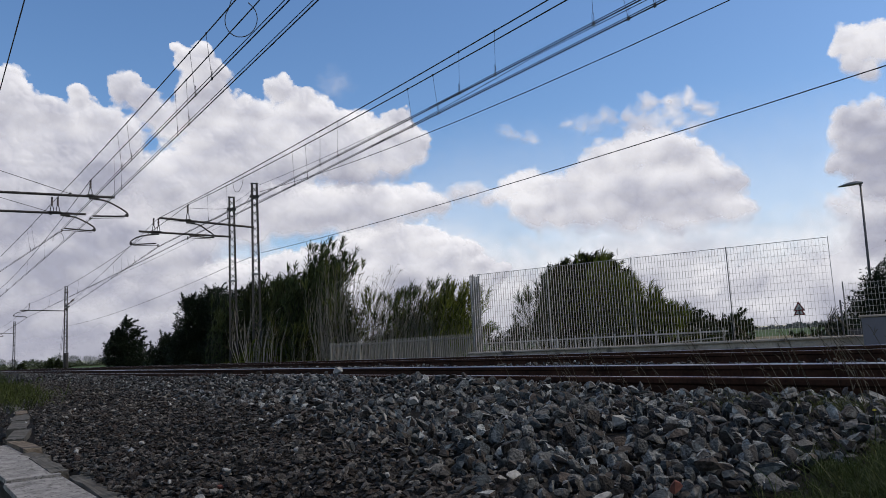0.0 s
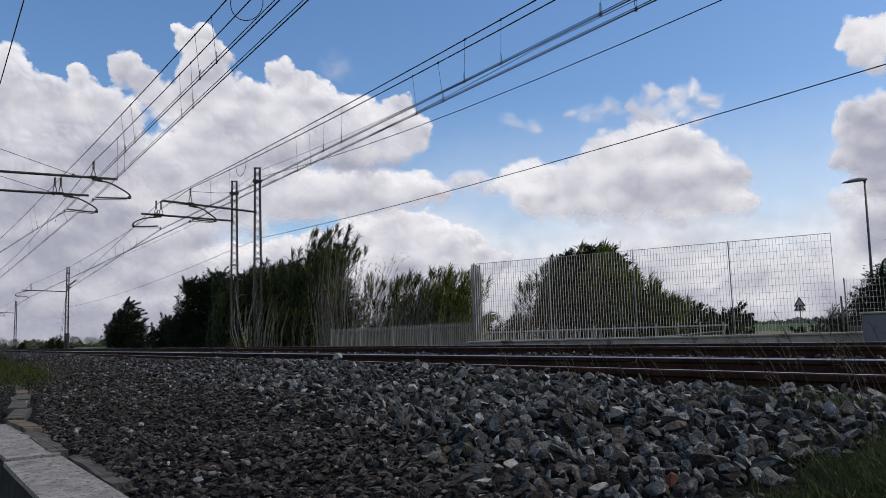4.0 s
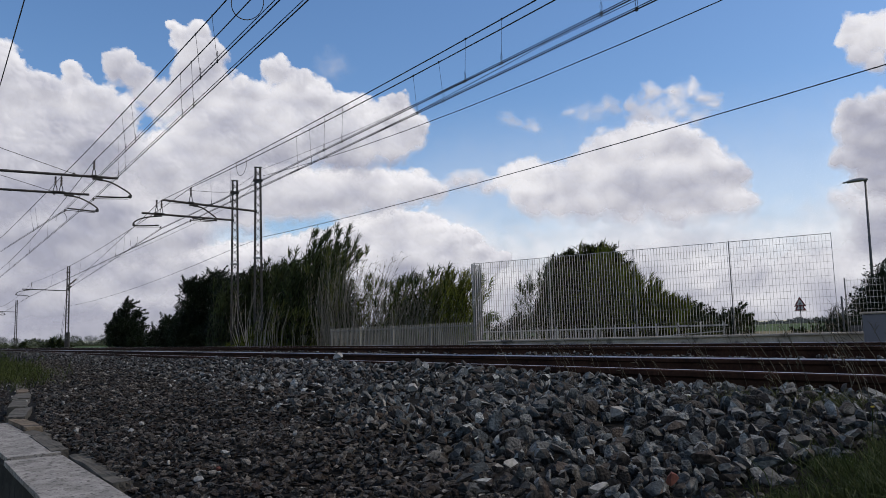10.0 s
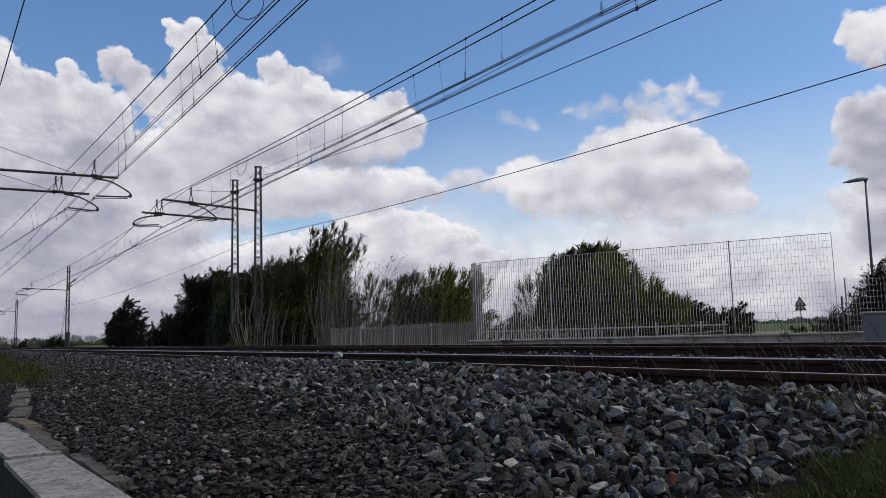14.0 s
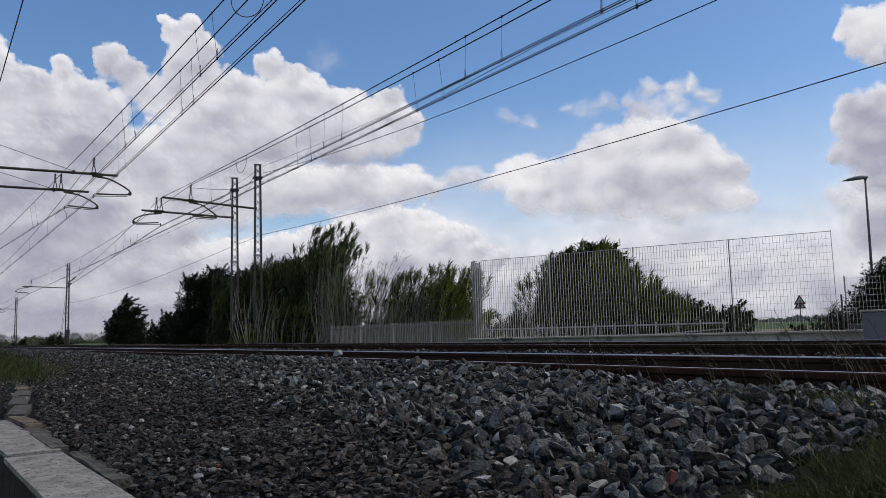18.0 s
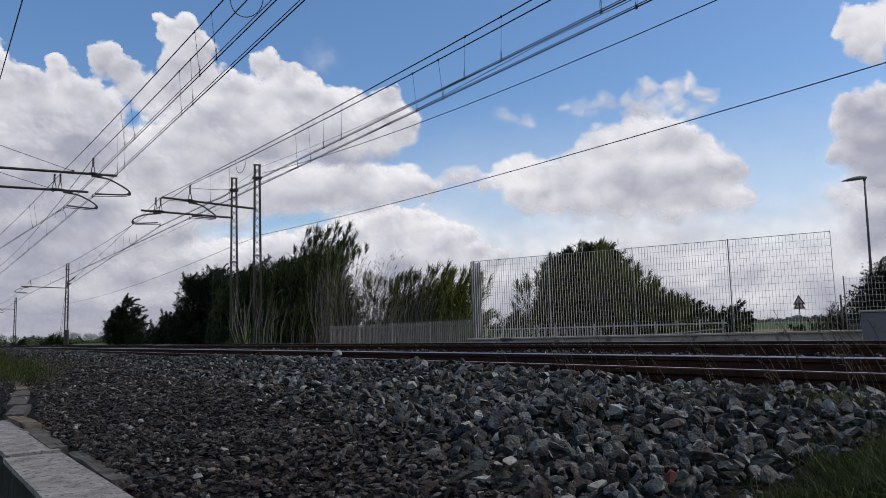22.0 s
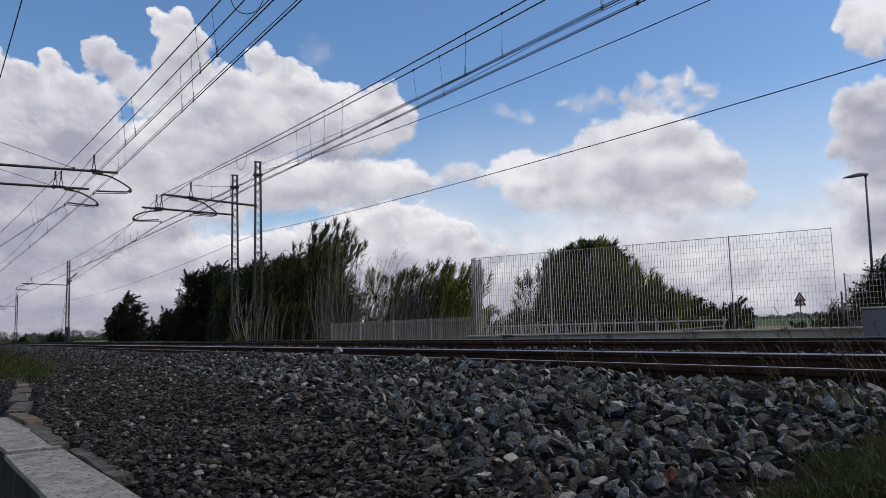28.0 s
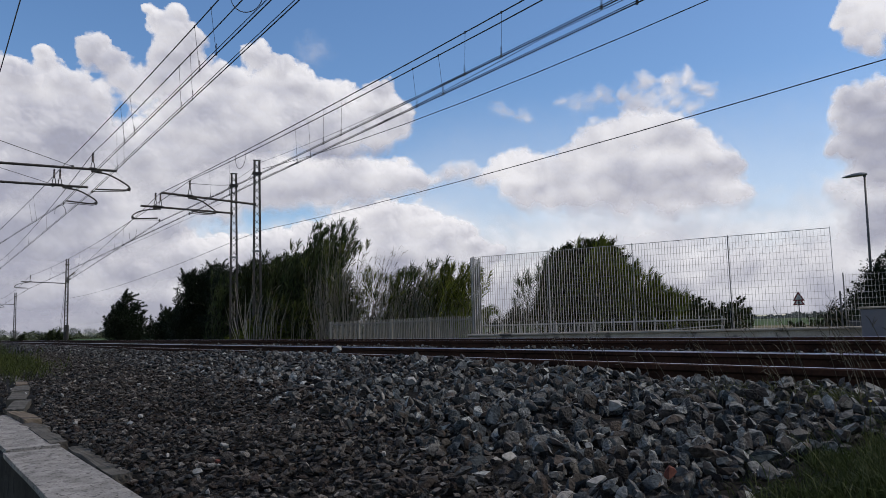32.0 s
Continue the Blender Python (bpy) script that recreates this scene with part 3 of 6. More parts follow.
cloud("tall cumulus with a grey flank", [(26.4, 13.9, 1.03), (25.6, 13.5, 1.26), (24.6, 14.1, 1.09), (26.9, 12.9, 0.80), (25.9, 11.8, 1.59), (24.3, 11.6, 2.56), (25.0, 9.4, 1.89), (23.7, 9.7, 2.69), (27.4, 10.7, 0.74), (26.5, 10.4, 1.05)], 6, soft=0.6, pace=0.8, dim=0.16, shade_at=((25.5, 12.0, 3.0, 0.45),))
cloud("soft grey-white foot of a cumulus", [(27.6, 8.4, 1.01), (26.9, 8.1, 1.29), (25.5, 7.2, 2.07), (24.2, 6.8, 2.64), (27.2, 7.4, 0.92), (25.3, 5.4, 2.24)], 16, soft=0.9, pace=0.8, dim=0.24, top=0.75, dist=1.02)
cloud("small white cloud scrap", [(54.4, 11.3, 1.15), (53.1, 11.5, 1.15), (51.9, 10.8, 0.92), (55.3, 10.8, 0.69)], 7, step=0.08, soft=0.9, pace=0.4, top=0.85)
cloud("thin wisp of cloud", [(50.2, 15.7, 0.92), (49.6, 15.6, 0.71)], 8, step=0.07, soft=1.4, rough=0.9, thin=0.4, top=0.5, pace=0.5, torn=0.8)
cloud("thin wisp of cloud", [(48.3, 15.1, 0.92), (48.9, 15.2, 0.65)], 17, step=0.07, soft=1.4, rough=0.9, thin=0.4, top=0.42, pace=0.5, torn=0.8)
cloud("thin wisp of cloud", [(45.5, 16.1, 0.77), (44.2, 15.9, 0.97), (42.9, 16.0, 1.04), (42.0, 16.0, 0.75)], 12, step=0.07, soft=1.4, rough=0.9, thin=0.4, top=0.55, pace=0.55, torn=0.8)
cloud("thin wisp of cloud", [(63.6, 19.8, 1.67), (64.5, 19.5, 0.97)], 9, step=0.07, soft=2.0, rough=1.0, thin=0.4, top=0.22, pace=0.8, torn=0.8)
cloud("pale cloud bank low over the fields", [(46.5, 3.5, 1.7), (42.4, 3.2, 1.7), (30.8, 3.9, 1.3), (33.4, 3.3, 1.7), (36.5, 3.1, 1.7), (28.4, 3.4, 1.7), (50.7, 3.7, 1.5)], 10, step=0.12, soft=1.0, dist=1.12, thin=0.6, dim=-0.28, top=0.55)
# A faint glowing sheet, added to pale the lower sky on the right.
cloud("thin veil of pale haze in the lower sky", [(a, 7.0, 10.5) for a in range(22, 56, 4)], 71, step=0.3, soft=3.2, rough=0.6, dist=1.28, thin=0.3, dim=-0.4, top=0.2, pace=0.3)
cloud("long hazy grey cloud bank along the horizon", [(a, 1.8 + 0.9 * math.sin(a * 0.35), 7.5) for a in range(18, 100, 3)], 11, step=0.2, soft=2.1, dist=1.2, thin=0.4, dim=-0.14, top=0.88, shade_at=((86, 2, 14.0, 0.5),))


def clouds_around():
    """Unseen glowing clouds behind and above the eye, added to whiten the fill light."""
    rng = np.random.RandomState(90)
    for i in range(16):
        az, el = 112 + i * 13.5 + rng.uniform(-4, 4), rng.uniform(8, 30)
        cloud("unseen added cumulus glowing in the sky behind the track", [(az + rng.normal() * 4, el + rng.normal() * 2.5, rng.uniform(2.5, 5.5)) for _ in range(7)], 60 + i, step=0.8, dist=0.9)
    for i in range(9):
        az, el = 20 + i * 33, 50
        # Left open so that no added cloud blocks the sun.
        if 290 < az < 350:
            continue
        cloud("unseen added cloud glowing high overhead", [(az + rng.normal() * 9, el + rng.normal() * 5, rng.uniform(4, 8)) for _ in range(6)], 80 + i, step=1.0, dist=0.75)


clouds_around()

# ---- overhead line ----


def lattice_mast(x, y, top, label, lean=0.0):
    """Two channels with lacing between, on a concrete foot."""
    base = -0.5
    mast = thing("lattice_mast", pose(x, y, base, 0, lean, 72), label, "mast", "overhead line masts")
    hgt = top - base
    w0, w1 = 0.40, 0.28
    part("foundation", box(0, 0, 0.05, 0.8, 0.8, 0.5, 0.04), M_CONCRETE, mast)
    for s in (-1, 1):
        v = []
        for z, w in ((0.35, w0), (hgt, w1)):
            c = s * w / 2
            for dx, dy in ((0, -0.07), (0, 0.07), (-s * 0.085, 0.07), (-s * 0.085, 0.058), (-s * 0.012, 0.058), (-s * 0.012, -0.058), (-s * 0.085, -0.058), (-s * 0.085, -0.07)):
                v.append((c + dx, dy, z))
        f = [(k, (k + 1) % 8, 8 + (k + 1) % 8, 8 + k) for k in range(8)] + [tuple(range(8, 16))]
        part("channel", (v, f), M_GALV, mast)
    n = 22
    for side in (-1, 1):
        pts = []
        for i in range(n + 1):
            z = 0.5 + (hgt - 0.6) * i / n
            w = w0 + (w1 - w0) * z / hgt
            pts.append(((-1) ** i * side * (w / 2 - 0.02), side * 0.064, z))
        part("lacing", tube(pts, 0.016, 4), M_GALV, mast)
    part("cap_plate", box(0, 0, hgt + 0.01, w1 + 0.03, 0.17, 0.03), M_GALV, mast)
    part("clamp_collar", box(0, 0, 4.12, w0 - 0.02, 0.19, 0.07, 0.01), M_LAMPTOP, mast, "pale steel collar plate")
    part("wire_bracket", box(0.10, -0.22, 4.98, 0.05, 0.36, 0.05, 0.01), M_DARKMETAL, mast)
    part("clamp_collar", box(0, 0, hgt - 0.55, w1 + 0.1, 0.22, 0.10, 0.01), M_DARKMETAL, mast)
    return mast


def insulator(x, y, z0, z1):
    """The shedded post between the stirrup and the wire clamp."""
    n, zm = 4, z0 + (z1 - z0) * 0.48
    prof = [(0.0, zm), (0.022, zm)]
    for i in range(n):
        a = zm + (z1 - zm) * (0.08 + 0.8 * i / n)
        prof += [(0.030, a), (0.052, a + (z1 - zm) * 0.07), (0.030, a + (z1 - zm) * 0.13)]
    prof += [(0.016, z1), (0.0, z1)]
    return lathe(prof, 8, x, y)


def stirrup(x, y, z0, z1):
    """Two bowed legs that stand on the bracket and meet under the insulator."""
    zm = z0 + (z1 - z0) * 0.50
    legs = []
    for s in (-1, 1):
        line = [Vector((x, y + s * 0.045, z0 - 0.02)), Vector((x, y + s * 0.056, z0 + (zm - z0) * 0.35)), Vector((x, y + s * 0.036, z0 + (zm - z0) * 0.75)), Vector((x, y + s * 0.006, zm + 0.02))]
        legs.append(tube(smooth_line(line, 3), 0.016, 5))
    return join(*legs)


def cantilever(x, root, tip, tube_z, root_z, wire, mess, bow, label, stay=None, two=False):
    """A bracket across the track at x: its tube from root to tip (y), the insulator under the messenger wire at mess (y, z), the bow-shaped arm through bow (y, z) down to the contact wire at wire (y, z)."""
    ob = thing("cantilever", pose(x, root, root_z), label, "cantilever", "overhead line brackets")

    def loc(y, z, dx=0.0):
        return (dx, y - root, z - root_z)

    def along(y):
        return root_z + (tube_z - root_z) * (y - root) / (tip - root)

    part("bracket_tube", tube([loc(root, root_z), loc(tip, tube_z)], 0.045, 8), M_DARKMETAL, ob)
    for dy in ((-0.20, 0.0) if two else (0.0,)):
        q = mess[0] + dy
        v, f = insulator(0.0, q - root, along(q) - root_z + 0.04, mess[1] - root_z - 0.02)
        part("insulator", (v, f), M_INSUL, ob, smooth=True)
        part("stirrup", stirrup(0.0, q - root, along(q) - root_z + 0.04, mess[1] - root_z - 0.02), M_DARKMETAL, ob)
        part("wire_clamp", box(0.0, q - root, mess[1] - root_z - 0.01, 0.14, 0.06, 0.09, 0.02), M_DARKMETAL, ob)
        part("insulator_shoe", box(0.0, q - root, along(q) - root_z + 0.03, 0.13, 0.24, 0.06, 0.015), M_DARKMETAL, ob)
    s = 1 if bow[0] > wire[0] else -1
    hang = wire[0] + s * 0.15
    bend = [loc(hang, along(hang) - 0.1), loc(hang + s * 0.35 * abs(bow[0] - hang), along(hang) - 0.14), loc(bow[0] - s * 0.25, bow[1] + 0.22), loc(bow[0], bow[1] + 0.03), loc(bow[0] - s * 0.12, bow[1] - 0.07), loc(wire[0] + s * 0.12, wire[1] + 0.14), ]
    part("bow_arm", tube(smooth_line(bend, 6), 0.03, 6), M_DARKMETAL, ob)
    part("steady_arm", tube([loc(bow[0] - s * 0.1, bow[1] - 0.13), loc(wire[0] + s * 0.1, wire[1] + 0.06), loc(wire[0], wire[1] + 0.02)], 0.014, 6), M_DARKMETAL, ob)
    part("steady_arm", tube([loc(bow[0] - s * 0.12, bow[1] - 0.06), loc(wire[0] + s * 0.1, wire[1] + 0.15)], 0.011, 6), M_DARKMETAL, ob)
    part("wire_clip", box(*loc(wire[0] + s * 0.03, wire[1] + 0.05), 0.06, 0.04, 0.13, 0.012), M_DARKMETAL, ob)
    part("bow_knuckle", box(*loc(bow[0] - s * 0.02, bow[1] - 0.04), 0.07, 0.12, 0.12, 0.03), M_DARKMETAL, ob)
    part("arm_bracket", box(0, hang - root, along(hang) - root_z - 0.07, 0.10, 0.34, 0.07, 0.015), M_DARKMETAL, ob)
    part("end_cap", box(0, root - root, 0, 0.12, 0.10, 0.14, 0.02), M_DARKMETAL, ob)
    if stay:
        part("stay_rod", tube([loc(*stay[0]), loc(*stay[1])], 0.010, 5), M_DARKMETAL, ob)
        part("stay_lug", box(0, stay[1][0] - root, stay[1][1] - root_z - 0.03, 0.08, 0.08, 0.14, 0.01), M_DARKMETAL, ob)
    return ob


def span(points, sags, n=16):
    """Points of a hanging line through the supports given; a sag in metres for each span."""
    out = []
    for a, b, s in zip(points[:-1], points[1:], sags):
        a, b = Vector(a), Vector(b)
        for k in range(n):
            t = k / n
            p = a.lerp(b, t)
            p.z -= 4 * s * t * (1 - t)
            out.append(p)
    return out + [Vector(points[-1])]


def line_at(pts, x):
    for a, b in zip(pts[:-1], pts[1:]):
        if min(a.x, b.x) <= x <= max(a.x, b.x):
            return a.lerp(b, (x - a.x) / (b.x - a.x))
    return pts[0]


def wire(name, pts, r, label, cat="overhead wire"):
    ob = thing(name, pose(*pts[0]), label, cat, "overhead wires")
    home = pts[0]
    part("strand", tube([p - home for p in pts], r, 6), M_WIRE, ob)
    return ob


def catenary(mess, cont, mess_sag, droppers, label, slack, r=0.0118):
    """A messenger wire, the twin contact wire under it and the droppers between."""
    mp, cp = span(mess, mess_sag), span(cont, [slack] + [0.015] * (len(cont) - 2))
    m = wire("messenger_wire", mp, r, "dark twisted messenger wire of " + label)
    c = wire("contact_wire", cp, r * 0.9, "dark twin contact wire of " + label)
    part("strand", tube([p - cp[0] + Vector((0, -0.06, 0)) for p in cp], r * 0.6, 6), M_WIRE, c)
    for x in droppers:
        a, b = line_at(mp, x), line_at(cp, x + 0.15)
        d = part("dropper", tube([a - mp[0], a.lerp(b, 0.5) - mp[0], b - mp[0]], 0.004, 4), M_WIRE, m)
        part("dropper_clamp", box(*(a - mp[0]), 0.04, 0.022, 0.05, 0.006), M_DARKMETAL, d)
        part("dropper_clip", box(*(b - mp[0]), 0.045, 0.024, 0.06, 0.006), M_DARKMETAL, d)
        eye_at = b - mp[0]
        part("dropper_eye", tube([eye_at + Vector((0.022 * math.cos(radians(q)), 0, 0.11 + 0.08 * math.sin(radians(q)))) for q in range(0, 361, 40)], 0.004, 4), M_WIRE, d)
    return mp, cp


def build_overhead():
    lattice_mast(-30.2, 11.3, 7.45, "slender grey lattice steel mast carrying a track bracket")
    lattice_mast(-33.1, 11.3, 7.42, "slender grey lattice steel mast beside a taller twin")
    lattice_mast(-82.0, 11.3, 7.9, "far grey lattice steel mast with stay wires")
    lattice_mast(-134.0, 11.3, 7.3, "distant grey lattice steel mast")
    lattice_mast(-28.3, 0.75, 7.6, "grey lattice steel mast beside the near track")
    lattice_mast(-31.2, 0.75, 7.6, "grey lattice steel mast beside the near track")
    cantilever(-30.2, 11.2, 7.43, 5.78, 5.58, (8.48, 4.97), (8.52, 6.34), (9.54, 5.15), "dark steel bracket arm over the far track")
    cantilever(-33.1, 11.2, 7.30, 5.69, 5.61, (8.11, 5.06), (8.10, 6.25), (6.97, 5.20), "dark steel bracket arm over the far track", two=True)
    cantilever(-82.0, 11.2, 7.32, 5.65, 5.51, (7.95, 4.90), (8.12, 6.25), (6.82, 5.16), "far dark steel bracket arm over the track")
    cantilever(-134.0, 11.2, 7.32, 5.65, 5.51, (8.95, 4.95), (8.9, 6.25), (9.8, 5.16), "distant dark steel bracket arm over the track")
    cantilever(-28.3, 0.9, 5.42, 6.09, 6.02, (4.60, 5.24), (4.63, 6.63), (5.85, 5.50), "dark steel bracket arm over the near track", stay=((0.9, 7.05), (3.99, 6.12)))
    cantilever(-31.2, 0.9, 4.95, 5.96, 5.92, (4.09, 5.24), (3.98, 6.52), (5.26, 5.40), "dark steel bracket arm over the near track", stay=((0.9, 6.75), (3.74, 5.97)), two=True)
    # near track: two lines side by side where one takes over from the other
    catenary([(24, 4.2, 6.6), (-28.3, 4.63, 6.65), (-82, 4.1, 6.5)], [(24, 4.3, 5.27), (-28.3, 4.62, 5.25), (-82, 4.0, 5.25)], (0.50, 0.72), (-16.1, -17.0, -23.1, -24.1, -39.5, -46.2, -57.0), "the near track", 0.0)
    catenary([(24, 4.25, 6.55), (-31.2, 3.95, 6.54), (-75, 1.1, 5.95)], [(24, 4.12, 5.25), (-31.2, 4.09, 5.25), (-75, 1.1, 5.35)], (0.51, 0.45), (-13.1, -14.1, -19.5, -20.6, -36.3, -37.3), "the near track", 0.05)
    # far track
    catenary([(22, 8.7, 6.34), (-30.2, 8.52, 6.36), (-82, 8.12, 6.25), (-134, 8.9, 6.25), (-190, 8.5, 6.25)], [(22, 8.75, 5.03), (-30.2, 8.48, 4.99), (-82, 7.95, 4.92), (-134, 8.95, 4.96), (-190, 8.5, 5.0)], (0.55, 0.45, 0.45, 0.45), (-6.9, -7.4, -12.5, -13.5, -18.9, -19.8, -25.5, -42, -44, -55, -68, -100, -115), "the far track", 0.015)
    catenary([(22, 8.9, 6.55), (-33.1, 8.07, 6.27), (-82, 11.15, 5.9)], [(22, 8.45, 5.22), (-33.1, 8.11, 5.06), (-82, 11.15, 5.6)], (0.50, 0.15), (-7.8, -10.2, -11.3, -16.4, -17.4, -26.5), "the far track", 0.14)
    # feeders and return wires on the masts
    wire("feeder_wire", span([(16, 11.5, 7.34), (-30.1, 11.5, 7.10)], (1.2,)), 0.0095, "thin dark feeder wire between the mast heads")
    wire("feeder_wire", span([(16, 9.4, 6.6), (-30.1, 11.45, 7.38), (-33.1, 11.45, 7.2)], (0.75, 0.02)), 0.006, "thin dark feeder wire between the mast heads")
    wire("return_wire", span([(16, 11.6, 4.51), (-30.2, 11.5, 4.5), (-33.1, 11.5, 4.44), (-82, 11.4, 4.02)], (0.5, 0.01, 0.36)), 0.009, "thin dark return wire along the masts")
    wire("near_feeder", span([(24, 0.95, 5.4), (-28.3, 0.95, 5.3)], (0.3,)), 0.009, "thin dark wire along the near masts")
    wire("anchor_wire", span([(-30.2, 11.2, 6.6), (-10, 9.2, 5.5), (22, 8.7, 5.3)], (0.15, 0.1)), 0.006, "thin dark anchoring wire leaving the mast")
    wire("anchor_wire", span([(-30.2, 11.2, 6.75), (-33.1, 11.2, 6.3), (-60, 9.6, 5.7), (-82, 11.15, 5.7)], (0.02, 0.1, 0.1)), 0.006, "thin dark anchoring wire leaving the mast")
    wire("stay_wire", [Vector((-82.1, 11.3, 6.4)), Vector((-87.5, 11.3, -0.5))], 0.012, "taut steel stay wire of the far mast")
    wire("stay_wire", [Vector((-82.1, 11.3, 5.4)), Vector((-86.5, 11.3, -0.5))], 0.012, "taut steel stay wire of the far mast")
    for x, z in ((-30.2, 7.2), (-33.1, 7.15)):
        tail = [Vector((x, 11.3, z)), Vector((x + 0.5, 11.0, z - 0.25)), Vector((x + 0.7, 10.6, z - 0.75)), Vector((x + 0.2, 9.9, z - 0.95)), Vector((x - 0.4, 8.5, z - 0.88))]
        wire("jumper_cable", smooth_line(tail, 6), 0.009, "slack dark jumper cable from the mast head to the wires", "jumper cable")
    # tension gear at the far mast: pulley, stacked weights, bead insulators in the anchored wires
    gear = thing("tension_weight", pose(-81.55, 11.3, -0.5), "stack of dark round weights hanging beside the far mast", "weight", "overhead line masts")
    for k in range(7):
        part("weight_disc", lathe([(0.0, 0.0), (0.21, 0.0), (0.21, 0.19), (0.0, 0.19)], 10, 0, 0), M_DARKMETAL, gear, at=pose(0, 0, 0.55 + 0.2 * k))
    part("hanger_rod", tube([(0, 0, 0.5), (0, 0, 6.1)], 0.018, 6), M_DARKMETAL, gear)
    part("pulley", lathe([(0.0, -0.05), (0.26, -0.05), (0.22, 0.0), (0.26, 0.05), (0.0, 0.05)], 14), M_DARKMETAL, gear, at=pose(0.15, 0, 6.25, 90, 0, 0))
    for (x0, y0, z0), (x1, y1, z1) in (((-80.9, 11.08, 5.87), (-76.5, 10.8, 5.86)), ((-80.9, 11.08, 5.58), (-76.5, 10.8, 5.57)), ((-75.0, 10.7, 5.84), (-72.0, 10.5, 5.84))):
        a, b, n = Vector((x0, y0, z0)), Vector((x1, y1, z1)), 30
        bead = thing("bead_insulator", pose(*a), "dark string of bead insulators in an anchored wire", "insulator", "overhead wires")
        part("bead_string", tube([(b - a) * (i / n) for i in range(n + 1)], [0.022 if i % 2 or i % 10 > 6 else 0.075 for i in range(n + 1)], 6), M_INSUL, bead)
    # slack loops between the two lines
    for p, q, drop, lab in (((-24.3, 8.35, 6.12), (-23.3, 8.35, 6.12), 0.5, "far"), ((-40.6, 8.42, 5.45), (-39.0, 8.42, 5.45), 0.45, "far")):
        p, q = Vector(p), Vector(q)
        n = 20
        pts = []
        for i in range(n + 1):
            a = math.pi * i / n
            c = p.lerp(q, 0.5)
            pts.append(Vector((c.x - math.cos(a) * (p.x - q.x) / -2 * 1.0, p.y + (q.y - p.y) * i / n, p.z - math.sin(a) ** 0.8 * drop)))
        wire("jumper_loop", pts, 0.008, "slack dark jumper loop between the wires of the %s track" % lab, "jumper cable")
    ring = [Vector((-12.2, 4.39 + 0.29 * math.cos(radians(q)), 6.08 + 0.08 * math.cos(radians(q)) + 0.32 * math.sin(radians(q)))) for q in range(140, 401, 13)]
    hoop = [Vector((-33.2 + 0.2 * math.cos(radians(q)), 4.27 + 0.17 * math.cos(radians(q)), 5.22 + 0.30 * math.sin(radians(q)))) for q in range(-12, 195, 18)]
    wire("jumper_loop", hoop, 0.009, "slack dark jumper loop between the contact wires of the near track", "jumper cable")
    wire("jumper_loop", [Vector((-12.2, 4.22, 6.40))] + ring + [Vector((-12.2, 4.52, 6.42))], 0.008, "slack dark jumper loop between the wires of the near track", "jumper cable")


build_overhead()

# ---- fences ----
PITCH = 0.0674      # of the upright flats
FA, FB = Vector((-16.12, 11.90, 0)), Vector((-8.18, 15.30, 0))


